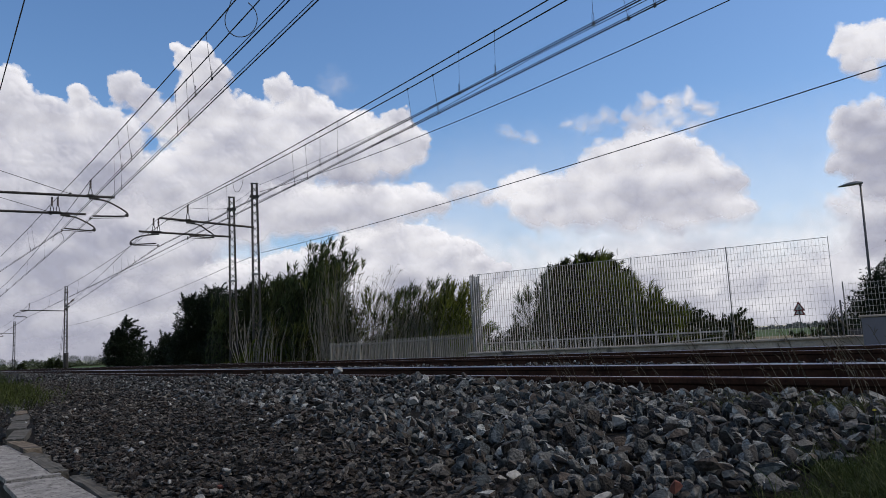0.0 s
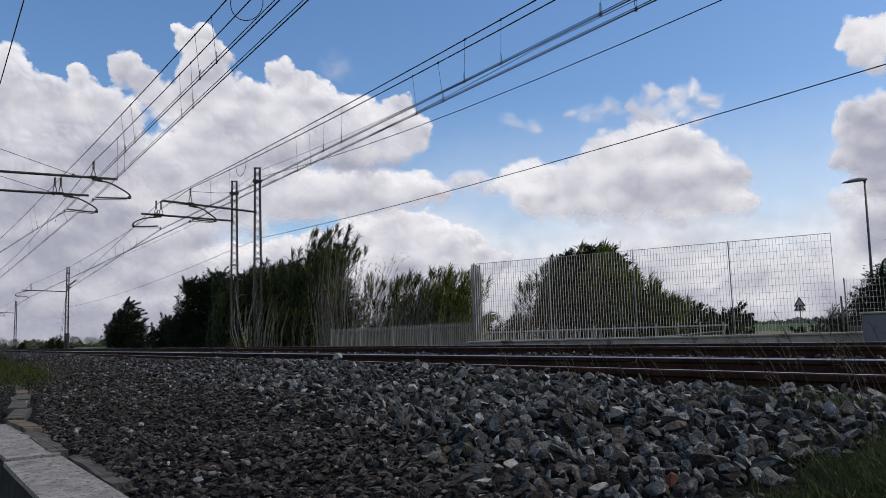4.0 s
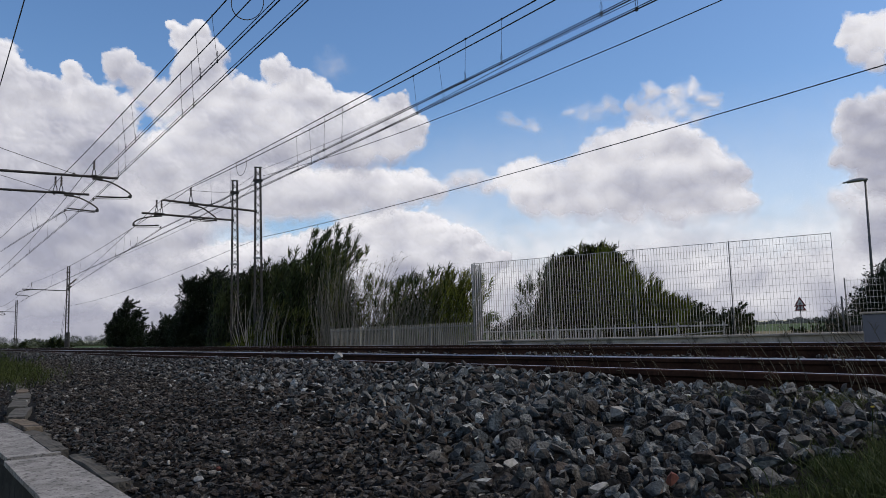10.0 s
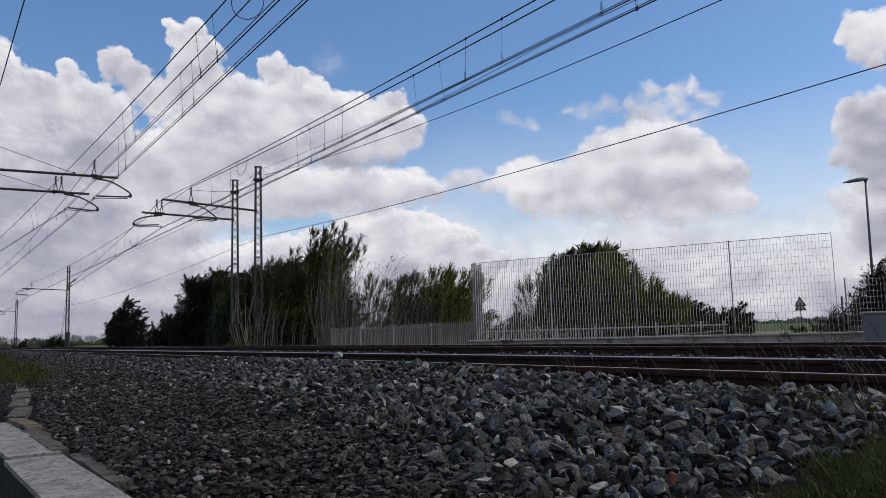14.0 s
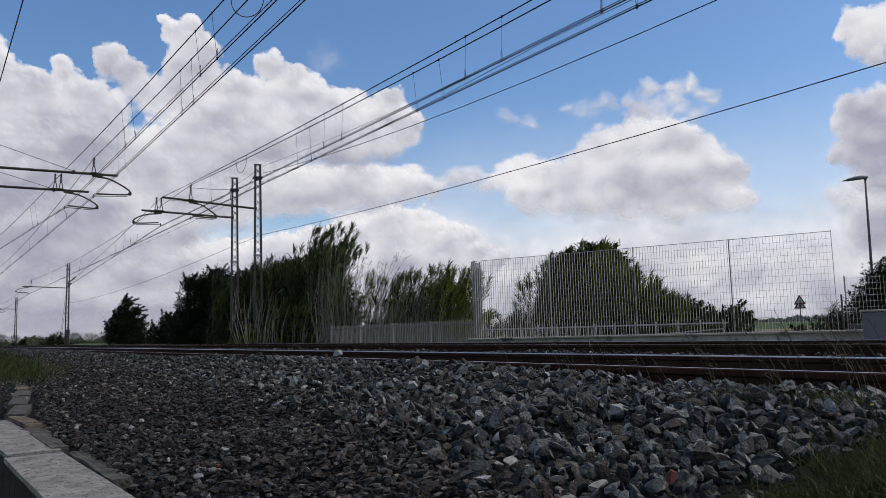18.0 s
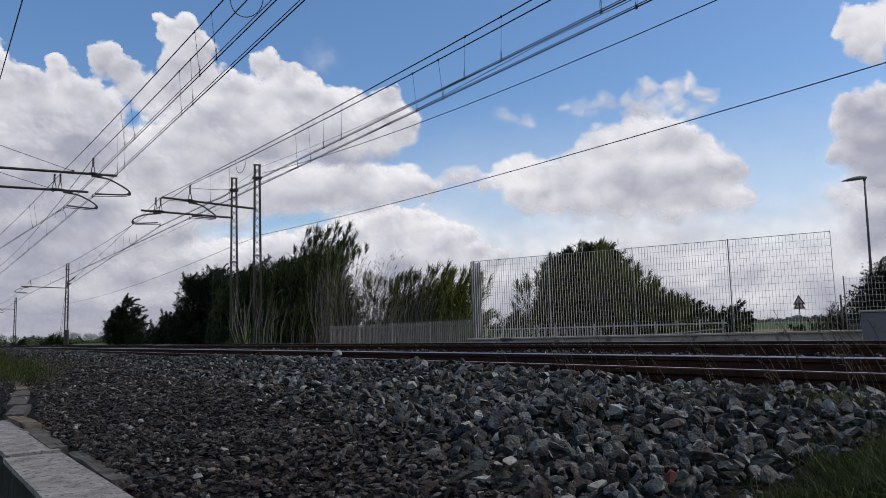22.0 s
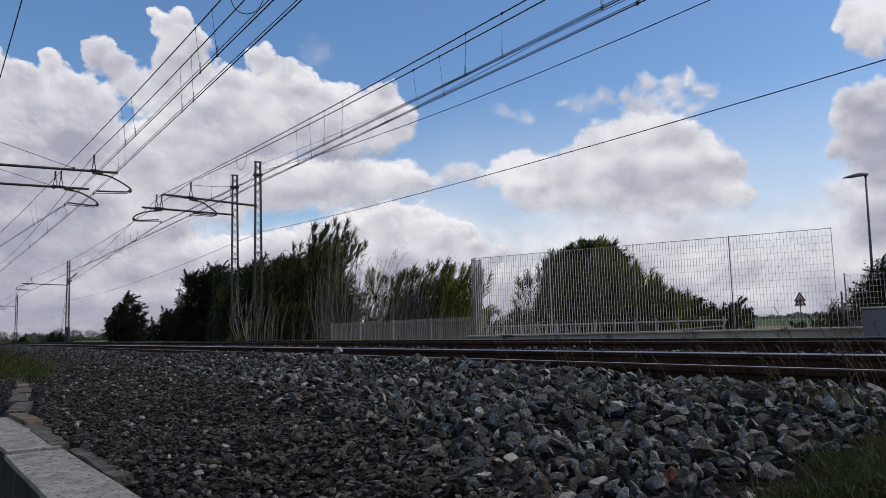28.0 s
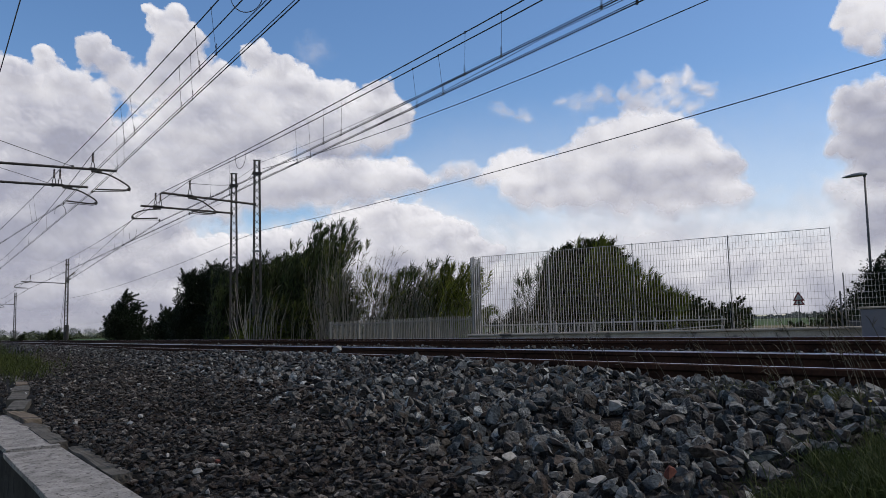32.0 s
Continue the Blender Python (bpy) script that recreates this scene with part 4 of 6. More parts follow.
def build_tall_fence():
    way = (FB - FA).normalized()
    turn = math.degrees(math.atan2(way.y, way.x))
    length, z0, z1 = (FB - FA).length, 0.05, 2.07
    wall = thing("retaining_wall", pose(FA.x, FA.y, 0, 0, 0, turn), "low weathered concrete wall under the mesh fence", "wall", kind="structure")
    part("wall_body", box(length / 2 + 1.4, 0.12, -0.32, length + 3.0, 0.30, 0.66, 0.015), M_CONCRETE, wall)
    part("wall_cap", box(length / 2 + 1.4, 0.10, 0.02, length + 3.04, 0.38, 0.05, 0.012), M_CONCRETE, wall)
    n = 4
    bar = mesh_of("vertical_bar", *box(0, 0, (z1 - z0) / 2, 0.0022, 0.026, z1 - z0), M_FENCE)
    pl = length / n
    # Darker grey than the bars: the wires' shaded undersides put into the colour.
    hbar = mesh_of("cross_wire", *tube([(0.02, 0, 0), (pl - 0.02, 0, 0)], 0.0022, 5), M_POST)
    hlast = mesh_of("cross_wire", *tube([(0.02, 0, 0), (pl - 0.15, 0, 0)], 0.0022, 5), M_POST)
    post = mesh_of("post", *box(0, 0, 1.03, 0.018, 0.036, 2.06, 0.004), M_POST)
    slim = mesh_of("post", *box(0, 0, 1.03, 0.012, 0.026, 2.06, 0.003), M_POST)
    last = mesh_of("post", *box(0, 0, 1.03, 0.011, 0.02, 2.06, 0.002), M_FENCE)
    for i in range(n):
        p = FA + way * (pl * i + 0.09)
        ob = thing("fence_panel", pose(p.x, p.y, 0, 0, 0, turn), "tall galvanised welded mesh fence panel on a concrete wall", "fence panel", "tall mesh fence")
        for k in range(-1 if i == 0 else 0, int((pl - (0.15 if i == n - 1 else 0)) / PITCH)):
            part("vertical_bar", bar, None, ob, at=pose(0.034 + k * PITCH, 0, z0))
        for k in range(15):
            part("cross_wire", hbar if i < n - 1 else hlast, None, ob, at=pose(0, 0.012, z0 + 0.01 + k * 0.1435))
        far = pl - (0.15 if i == n - 1 else 0.0)
        part("top_rail", tube([(-0.06 if i == 0 else 0.0, 0.006, z1 + 0.004), (far, 0.006, z1 + 0.004)], 0.005, 6), M_FENCE, ob)
        ob_post = part("post", post, None, ob, at=pose(0, 0.03, 0.04))
        if i == 1:
            ob_post.data = last
        elif i == 2:
            ob_post.data = slim
        if i == n - 1:
            part("post", post, None, ob, at=pose(pl - 0.14, 0.03, 0.04)).data = last
            part("thick_post", box(pl - 0.05, 0.1, 0.38, 0.035, 0.05, 0.78, 0.008), M_LAMPGREY, ob)
    # short return panel at the corner
    ob = thing("fence_panel", pose(FA.x, FA.y, 0, 0, 0, 118), "narrow galvanised mesh return panel at the fence corner", "fence panel", "tall mesh fence")
    grey_bar = mesh_of("vertical_bar", *box(0, 0, (z1 - z0) / 2, 0.0025, 0.025, z1 - z0), M_POST)
    for k in range(8):
        part("vertical_bar", grey_bar, None, ob, at=pose(0.05 + k * PITCH, 0, z0))
    hb = mesh_of("cross_wire", *tube([(0.02, 0, 0), (0.57, 0, 0)], 0.0022, 5), M_FENCE)
    for k in range(15):
        part("cross_wire", hb, None, ob, at=pose(0, 0.012, z0 + 0.01 + k * 0.1435))
    part("post", post, None, ob, at=pose(0.58, 0.0, 0.04))


def build_low_fence():
    x0, x1, y = -24.85, -16.2, 12.0
    slat = mesh_of("slat", *box(0, 0, 0.43, 0.032, 0.012, 0.92), M_SLAT)
    n = 4
    pl = (x1 - x0) / n
    for i in range(n):
        ob = thing("slatted_fence", pose(x0 + i * pl, y, -0.35), "low grey slatted steel fence panel along the track", "fence panel", "low slatted fence")
        for z in (0.10, 0.80):
            part("rail", box(pl / 2, 0.02, z, pl, 0.03, 0.04), M_SLAT, ob)
        for k in range(int(pl / 0.096)):
            part("slat", slat, None, ob, at=pose(0.06 + k * 0.096, 0, 0))
        part("post", box(0, 0.03, 0.43, 0.06, 0.06, 0.93, 0.006), M_SLAT, ob)


def build_railing():
    """A light metal handrail on posts behind the mesh fence."""
    way = (FB - FA).normalized()
    side = Vector((-way.y, way.x, 0))
    a, b = FA + side * 1.6 + way * -0.6, FA + side * 1.6 + way * 6.1
    turn = math.degrees(math.atan2(way.y, way.x))
    length = (b - a).length
    ob = thing("railing", pose(a.x, a.y, -0.5, 0, 0, turn), "pale grey metal railing with flat rails behind the fence", "railing")
    part("top_rail", box(length / 2, 0, 0.76, length, 0.03, 0.04, 0.006), M_RAILING, ob)
    part("low_rail", tube([(length * 0.4, 0, 0.40), (length * 0.7, 0, 0.50), (length - 0.1, 0, 0.62)], 0.016, 6), M_RAILING, ob)
    picket = mesh_of("picket", *box(0, 0, 0.38, 0.022, 0.014, 0.70), M_RAILING)
    for i in range(int(length * 0.52 / 0.12)):
        part("picket", picket, None, ob, at=pose(0.16 + i * 0.12, 0.012, 0))
    n = 13
    for i in range(n):
        part("post", box(0.1 + i * (length - 0.2) / (n - 1), 0.03, 0.42, 0.035, 0.03, 0.84, 0.005), M_RAILING, ob)


build_tall_fence()
build_low_fence()
build_railing()


def build_right_side():
    # cabinet wall and the lower mesh fence beyond it
    ob = thing("concrete_cabinet", pose(-6.40, 15.1, -0.5, 0, 0, 10), "plain grey-violet block beside the fence", "cabinet")
    part("cabinet_body", box(0, 0, 0.45, 2.1, 0.8, 0.88, 0.02), M_CABINET, ob)
    part("cabinet_top", box(0, 0, 0.905, 2.16, 0.86, 0.04, 0.01), M_CONCRETE, ob)
    ob = thing("mesh_gate", pose(-8.93, 17.0, -0.5, 0, 0, 8), "lower galvanised mesh gate panel", "gate")
    for k in range(32):
        part("vertical_bar", box(0.05 + k * 0.075, 0, 0.95, 0.002, 0.012, 1.5), M_FENCE, ob)
    for k in range(12):
        part("cross_wire", tube([(0, 0.012, 0.24 + k * 0.13), (2.4, 0.012, 0.24 + k * 0.13)], 0.0035, 5), M_FENCE, ob)
    for x in (0, 2.42):
        part("post", box(x, 0.0, 0.86, 0.02, 0.035, 1.74, 0.004), M_POST, ob)
    part("kick_panel", box(0.5, 0.03, 0.42, 0.95, 0.02, 0.5), M_LAMPGREY, ob)
    # road sign
    ob = thing("road_sign", pose(-31.3, 53.1, -0.6, 0, 0, 30), "two red-rimmed triangular warning signs on one post", "road sign")
    part("post", tube([(0, 0, 0), (0, 0, 2.6)], 0.035, 8), M_LAMPGREY, ob)

    def tri(w, z, y):
        h = w * 0.866
        return [(-w / 2, y, z), (w / 2, y, z), (0, y, z + h)]

    for z, w, s in ((2.03, 0.84, 0.0), (1.72, 0.84, 0.03)):
        v = tri(w, z, s - 0.05) + tri(w, z, s - 0.04)
        part("sign_plate", (v, [(0, 1, 2), (5, 4, 3), (0, 3, 4, 1), (1, 4, 5, 2), (2, 5, 3, 0)]), M_SIGNRED, ob, "red-rimmed white triangle")
        k = part("white_field", (tri(w * 0.58, z + 0.11, s - 0.055) + tri(w * 0.58, z + 0.11, s - 0.051), [(0, 1, 2), (5, 4, 3), (0, 3, 4, 1), (1, 4, 5, 2), (2, 5, 3, 0)]), M_WHITE, ob)
        part("symbol_bar", box(-0.04, s - 0.060, z + 0.21, 0.03, 0.006, 0.17), M_BLACK, ob)
        part("symbol_bar", box(0.04, s - 0.060, z + 0.21, 0.03, 0.006, 0.17), M_BLACK, ob)
    # street lamp
    ob = thing("street_lamp", pose(-20.03, 40.84, -0.6, 0, 0.9, 26), "tall grey street lamp with a flat arm head", "street lamp")
    part("pole", tube([(0, 0, 0), (0, 0, 4), (0, 0, 8.22)], [0.085, 0.07, 0.05], 10), M_LAMPGREY, ob, smooth=True)
    part("spigot", tube([(0.0, 0, 8.16), (0.0, 0, 8.30)], 0.075, 10), M_LAMPGREY, ob)
    # a shallow shell, thick at the pole and running out to a thin lip
    sides, rings, verts, faces = 12, ((0.16, 0.10, 0.07, 0.02), (0.05, 0.17, 0.13, 0.03), (-0.15, 0.20, 0.17, 0.03), (-0.45, 0.20, 0.16, 0.02), (-0.75, 0.17, 0.11, 0.02), (-0.98, 0.12, 0.05, 0.015), (-1.06, 0.05, 0.02, 0.01)), [], []
    for x, w, up, down in rings:
        for k in range(sides):
            q = 2 * math.pi * k / sides
            verts.append((x, w * math.cos(q), (up if math.sin(q) > 0 else down) * math.sin(q)))
    for i in range(len(rings) - 1):
        faces += [(i * sides + k, i * sides + (k + 1) % sides, (i + 1) * sides + (k + 1) % sides, (i + 1) * sides + k) for k in range(sides)]
    faces += [tuple(range(sides)), tuple(range(len(verts) - 1, len(verts) - sides - 1, -1))]
    part("lamp_head", (verts, faces), M_LAMPTOP, ob, "pale grey curved lamp shell", smooth=True, at=pose(-0.02, 0, 8.27, 0, -3, 0))
    part("lens", box(0, 0, 0, 0.72, 0.28, 0.03, 0.01), M_LAMPGREY, ob, at=pose(-0.50, 0, 8.235, 0, -3, 0))


build_right_side()

# ---- plants ----
SWAY = []      # (part, home pose, degrees, seconds a swing, phase, axis turn)


def blades(base, way, length, width, droop, rng):
    """Leaf blades, two quads each, bent over by droop. Arrays of n."""
    n = len(base)
    side = np.cross(way, rng.normal(size=(n, 3)))
    side /= np.linalg.norm(side, axis=1)[:, None] + 1e-9
    mid = base + way * (length * 0.55)[:, None]
    tip_way = way + np.array([0, 0, -1.0]) * droop[:, None]
    tip_way /= np.linalg.norm(tip_way, axis=1)[:, None] + 1e-9
    tip = mid + tip_way * (length * 0.45)[:, None]
    w = width[:, None]
    v = np.stack([base - side * w * 0.25, base + side * w * 0.25, mid + side * w * 0.5, mid - side * w * 0.5, tip], 1)
    k = np.arange(n)[:, None] * 5
    return v.reshape(-1, 3), np.concatenate([k + np.array([0, 1, 2, 3])], 0), np.concatenate([k + np.array([3, 2, 4])], 0)


def blade_mesh(name, sets, mat):
    vs, fs, k = [], [], 0
    for v, q, t in sets:
        vs.append(v)
        fs += (q + k).tolist() + (t + k).tolist()
        k += len(v)
    return mesh_of(name, np.concatenate(vs), fs, mat)


def spot(turn, dist):
    a = radians(turn)
    return -dist * math.sin(a), dist * math.cos(a)


def unit(v):
    return v / (np.linalg.norm(v, axis=1)[:, None] + 1e-9)


def leafy(name, turn, dist, lobes, label, mat, leaf=(0.16, 0.05), per=420, sway=1.0, seed=0, up=0.5, base_z=-0.6, plume=(0.15, 0.5), full=6.5):
    """A tree or shrub. lobes: (sideways, height, radius) in metres about its foot, each a swaying clump of leaves on its own limb."""
    rng = np.random.RandomState(seed)
    x, y = spot(turn, dist)
    ob = thing(name, pose(x, y, base_z, 0, 0, turn), label, "shrub" if "shrub" in name or "bush" in name else "tree", "trackside plants")
    for sx, h, r in lobes:
        dy = rng.uniform(-0.5, 0.5) * r
        fork = Vector((sx * 0.25, dy * 0.3, h * 0.35))
        limb = smooth_line([Vector((sx * 0.12, 0, 0)), fork, Vector((sx * 0.7, dy * 0.8, h * 0.75)), Vector((sx, dy, h))], 3)
        part("limb", tube(limb, [0.06 * (1 - 0.8 * i / (len(limb) - 1)) + 0.008 for i in range(len(limb))], 5), M_BARK, ob)
        n = int(per * full * max(0.06, r * r))
        pts = unit(rng.normal(size=(n, 3))) * (r * rng.uniform(0.15, 1.0, n) ** 0.45)[:, None]
        lump = 1 + 0.45 * np.sin(pts[:, 0] * 5 / r + seed) * np.sin(pts[:, 1] * 6 / r) * np.cos(pts[:, 2] * 5 / r + sx)
        pts *= lump[:, None]
        pts[:, 2] *= 0.95
        out = unit(pts * 0.8 / r + np.array([0.3, 0, up]) + rng.normal(size=(n, 3)) * 0.55)
        ln = 0.8 * leaf[0] * rng.uniform(0.6, 1.4, n)
        me = blade_mesh("leaf_clump", [blades(pts, out, ln, 0.72 * leaf[1] * rng.uniform(0.7, 1.3, n), rng.uniform(0.1, 0.9, n), rng)], mat)
        # sprays that break the outline
        home = Vector((sx, dy, h))
        c = tagged(part("leaf_clump", me, None, ob, at=Matrix.Translation(home)), kind="stuff")
        m = int(5 + 9 * r)
        tw = []
        sets = []
        for _ in range(m):
            d = unit(rng.normal(size=(1, 3)) * np.array([0.7, 0.6, 0.5]) + np.array([[0.22, 0, 0.6]]))[0]
            reach = rng.uniform(*plume)
            a, e, b = d * r * 0.4, d * (r + 0.4 * reach), d * (r + reach) + np.array([0.3 * reach, 0, -0.08 * reach])
            tw.append(tube([a, e, b], [0.012, 0.007, 0.003], 4))
            k = int(34 + 50 * reach)
            t = rng.uniform(0.1, 1, k)[:, None]
            bp = a * (1 - t) ** 2 + 2 * e * t * (1 - t) + b * t * t
            ww = unit((e - a) * (1 - t) / (r + 0.1) + (b - e) * t / reach + np.array([0.25, 0, 0]) + rng.normal(size=(k, 3)) * 0.38)
            sets.append(blades(bp, ww, leaf[0] * rng.uniform(0.6, 1.2, k), 0.7 * leaf[1] * rng.uniform(0.7, 1.2, k), rng.uniform(0.1, 0.7, k), rng))
        tagged(part("leaf_spray", blade_mesh("leaf_spray", sets, mat), None, c), kind="stuff")
        tagged(part("twig_spray", join(*tw), M_BARK, c), kind="stuff")
        SWAY.append((c, home, sway * (2.0 if h > 3.8 and dist < 40 else 1.0) * rng.uniform(0.5, 0.8), rng.uniform(1.8, 3.0), seed * 0.7 + sx * 0.5 + rng.uniform(0, 1.2)))
    return ob


def cane_clump(name, turn, dist, width, height, n, label, green=0.6, seed=0, lean=0.1, sway=1.0, groups=5, base_z=-0.6, leaf=0.42, slope=0.0, mat=None, fan=0.0, low=0.62, cane=None, wide=1.0):
    """A stand of giant reed: canes in groups that sway, the living ones with arching leaves and a tuft at the tip. slope: how the height changes across it; fan: how the canes spread."""
    rng = np.random.RandomState(seed)
    x, y = spot(turn, dist)
    ob = thing(name, pose(x, y, base_z, 0, 0, turn), label, "reeds", "trackside plants")
    for g in range(groups):
        cx = (g + 0.5) / groups * width - width / 2
        stems, leaves, dead = [], [], []
        gh = height * (1 + slope * cx / width) * rng.uniform(0.84, 1.08)
        for i in range(n // groups):
            bx, by = cx + rng.normal() * width / groups * 0.42, rng.normal() * 0.35
            hh = gh * rng.uniform(0.42, 1.0) ** 0.6
            ld = unit(np.array([[rng.normal() * 0.08 + lean + fan * cx / width, rng.normal() * 0.10, 1.0]]))[0]
            b = np.array([bx - cx, by, 0.0])
            mid = b + ld * hh * 0.55
            t = b + ld * hh + np.array([rng.uniform(0.02, 0.14) * hh, 0, -0.015 * hh])
            r = rng.uniform(0.7, 1.3)
            stems.append(tube([b, mid, t], [0.009 * r, 0.007 * r, 0.002], 3, False))
            lively = rng.rand() < green
            k = int((9 + hh * 7) * low / 0.62) if lively else int(1 + hh * 0.8)
            f = 1 - low * rng.uniform(0, 1, k) ** 1.3
            pts = np.where((f < 0.55)[:, None], b + (mid - b) * (f / 0.55)[:, None], mid + (t - mid) * ((f - 0.55) / 0.45)[:, None])
            ww = unit(ld * 1.0 + rng.normal(size=(k, 3)) * np.array([0.55, 0.55, 0.2]) + np.array([0.25, 0, 0.1]))
            s = [blades(pts, ww, leaf * rng.uniform(0.5, 1.2, k), wide * rng.uniform(0.012, 0.028, k), rng.uniform(0.2, 1.2, k), rng)]
            if lively:
                k = rng.randint(13, 25)
                pts = t[None] - ld * rng.uniform(0, 0.28, k)[:, None]
                ww = unit(ld * 1.5 + rng.normal(size=(k, 3)) * 0.35 + np.array([0.5, 0, 0]))
                s.append(blades(pts, ww, leaf * rng.uniform(0.6, 1.0, k), wide * rng.uniform(0.012, 0.026, k), rng.uniform(0.0, 0.6, k), rng))
            (leaves if lively else dead).extend(s)
        root = Vector((cx, 0, 0))
        c = tagged(part("cane_bundle", join(*stems), cane or M_CANE, ob, "shaded olive canes" if cane is M_CANE_DARK else "dry pale canes", at=Matrix.Translation(root)), kind="stuff")
        if leaves:
            tagged(part("reed_foliage", blade_mesh("reed_foliage", leaves, mat or M_REED), None, c), kind="stuff")
        if dead:
            tagged(part("dry_foliage", blade_mesh("dry_foliage", dead, M_DRY), None, c, "dry straw leaves"), kind="stuff")
        SWAY.append((c, root, sway * rng.uniform(0.35, 0.6), rng.uniform(1.8, 3.0), rng.uniform(0, 6.3)))
    return ob


def build_plants():
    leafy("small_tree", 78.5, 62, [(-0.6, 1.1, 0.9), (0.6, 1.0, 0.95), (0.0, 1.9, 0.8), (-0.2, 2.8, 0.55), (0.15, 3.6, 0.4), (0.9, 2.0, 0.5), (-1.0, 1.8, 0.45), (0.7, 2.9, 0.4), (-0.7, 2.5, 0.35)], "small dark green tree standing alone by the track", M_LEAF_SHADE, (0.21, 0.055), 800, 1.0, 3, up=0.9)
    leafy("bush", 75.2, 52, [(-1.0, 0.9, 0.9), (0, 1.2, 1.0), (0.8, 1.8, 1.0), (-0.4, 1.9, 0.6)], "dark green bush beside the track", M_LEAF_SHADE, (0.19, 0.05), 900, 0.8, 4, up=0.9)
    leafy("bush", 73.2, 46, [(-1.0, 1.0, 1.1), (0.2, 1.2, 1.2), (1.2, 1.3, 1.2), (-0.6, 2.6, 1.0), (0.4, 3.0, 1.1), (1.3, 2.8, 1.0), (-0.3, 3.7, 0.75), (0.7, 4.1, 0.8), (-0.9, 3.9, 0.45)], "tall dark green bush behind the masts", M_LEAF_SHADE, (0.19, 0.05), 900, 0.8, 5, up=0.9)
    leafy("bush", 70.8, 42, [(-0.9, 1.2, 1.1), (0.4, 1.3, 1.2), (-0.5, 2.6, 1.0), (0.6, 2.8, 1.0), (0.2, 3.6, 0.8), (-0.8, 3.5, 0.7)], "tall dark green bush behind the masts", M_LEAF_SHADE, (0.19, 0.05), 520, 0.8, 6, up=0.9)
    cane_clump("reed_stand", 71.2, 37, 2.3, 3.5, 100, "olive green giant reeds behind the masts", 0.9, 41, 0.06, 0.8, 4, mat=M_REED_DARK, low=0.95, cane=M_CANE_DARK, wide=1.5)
    cane_clump("reed_stand", 69.7, 31.2, 1.1, 3.3, 38, "pale dry reeds leaning beside the mast feet", 0.06, 7, -0.08, 0.8, 4, cane=M_CANE_PALE, fan=0.45)
    leafy("shrub", 67.8, 36, [(-0.8, 1.0, 1.1), (0.6, 1.1, 1.2), (-0.8, 2.2, 1.0), (0.5, 2.4, 1.1), (-0.6, 3.4, 0.8), (0.4, 3.6, 0.7), (-1.2, 3.2, 0.6), (1.4, 2.6, 0.9), (1.3, 3.4, 0.5)], "dense dark olive shrub behind the reeds", M_LEAF_DARK, (0.34, 0.035), 420, 1.4, 8, up=1.2)
    leafy("shrub", 64.9, 35, [(-0.6, 2.0, 1.0), (0.4, 2.2, 1.0), (-0.7, 3.0, 0.7), (0.3, 3.1, 0.6), (-0.1, 1.0, 1.1)], "tall dark olive shrub among reeds", M_LEAF_DARK, (0.40, 0.035), 400, 1.5, 9, up=1.3, plume=(0.2, 0.6))
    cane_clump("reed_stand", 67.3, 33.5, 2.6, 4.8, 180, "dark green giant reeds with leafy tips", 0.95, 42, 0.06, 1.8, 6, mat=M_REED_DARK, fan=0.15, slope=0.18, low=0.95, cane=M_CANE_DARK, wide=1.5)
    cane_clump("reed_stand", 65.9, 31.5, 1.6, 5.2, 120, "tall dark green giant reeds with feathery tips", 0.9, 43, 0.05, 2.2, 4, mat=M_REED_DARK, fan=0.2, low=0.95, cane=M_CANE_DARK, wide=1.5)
    cane_clump("reed_stand", 64.9, 30.5, 0.5, 4.75, 26, "tall slender reeds with feathery tips", 0.9, 44, 0.08, 2.4, 2, mat=M_REED_DARK, fan=0.2)
    cane_clump("reed_stand", 66.4, 30.5, 2.6, 2.3, 40, "giant reeds with long drooping leaves", 0.4, 10, 0.05, 1.2, 4)
    cane_clump("reed_stand", 63.0, 29, 2.0, 4.2, 160, "dry pale giant reeds leaning in the wind", 0.10, 11, 0.0, 1.2, 5, fan=0.30)
    cane_clump("reed_stand", 60.6, 28.5, 1.2, 2.9, 44, "thin dry reeds with gaps between them", 0.3, 45, 0.03, 1.2, 3, slope=-0.2)
    cane_clump("reed_stand", 58.8, 28, 1.3, 3.5, 100, "dark green giant reeds behind the low fence", 0.55, 12, 0.03, 1.2, 4, mat=M_REED_DARK, fan=0.2)
    cane_clump("reed_stand", 58.4, 27.5, 2.4, 2.8, 170, "dry giant reeds behind the low fence", 0.06, 46, 0.03, 1.2, 4)
    cane_clump("reed_stand", 56.2, 27.5, 1.3, 3.3, 80, "olive giant reeds with leafy tips", 0.7, 47, 0.04, 1.2, 4, fan=0.15)
    cane_clump("reed_stand", 54.9, 27, 1.0, 3.0, 64, "yellow-green giant reeds beside the mesh fence", 0.95, 13, 0.05, 1.2, 4, mat=M_REED_LIGHT, fan=0.15)
    leafy("shrub", 56.4, 30, [(-0.9, 0.7, 0.7), (0.3, 0.8, 0.8), (1.2, 0.8, 0.8), (0.7, 1.5, 0.5)], "olive green shrub among reeds", M_LEAF, (0.34, 0.03), 320, 1.0, 14, up=1.2, plume=(0.2, 0.6))
    leafy("shrub", 59.3, 31, [(-0.6, 0.6, 0.6), (0.2, 0.8, 0.8), (0.9, 0.8, 0.7), (0.4, 1.6, 0.6)], "dark olive shrub among reeds", M_LEAF_DARK, (0.30, 0.035), 360, 1.0, 15, up=1.2, plume=(0.2, 0.5))
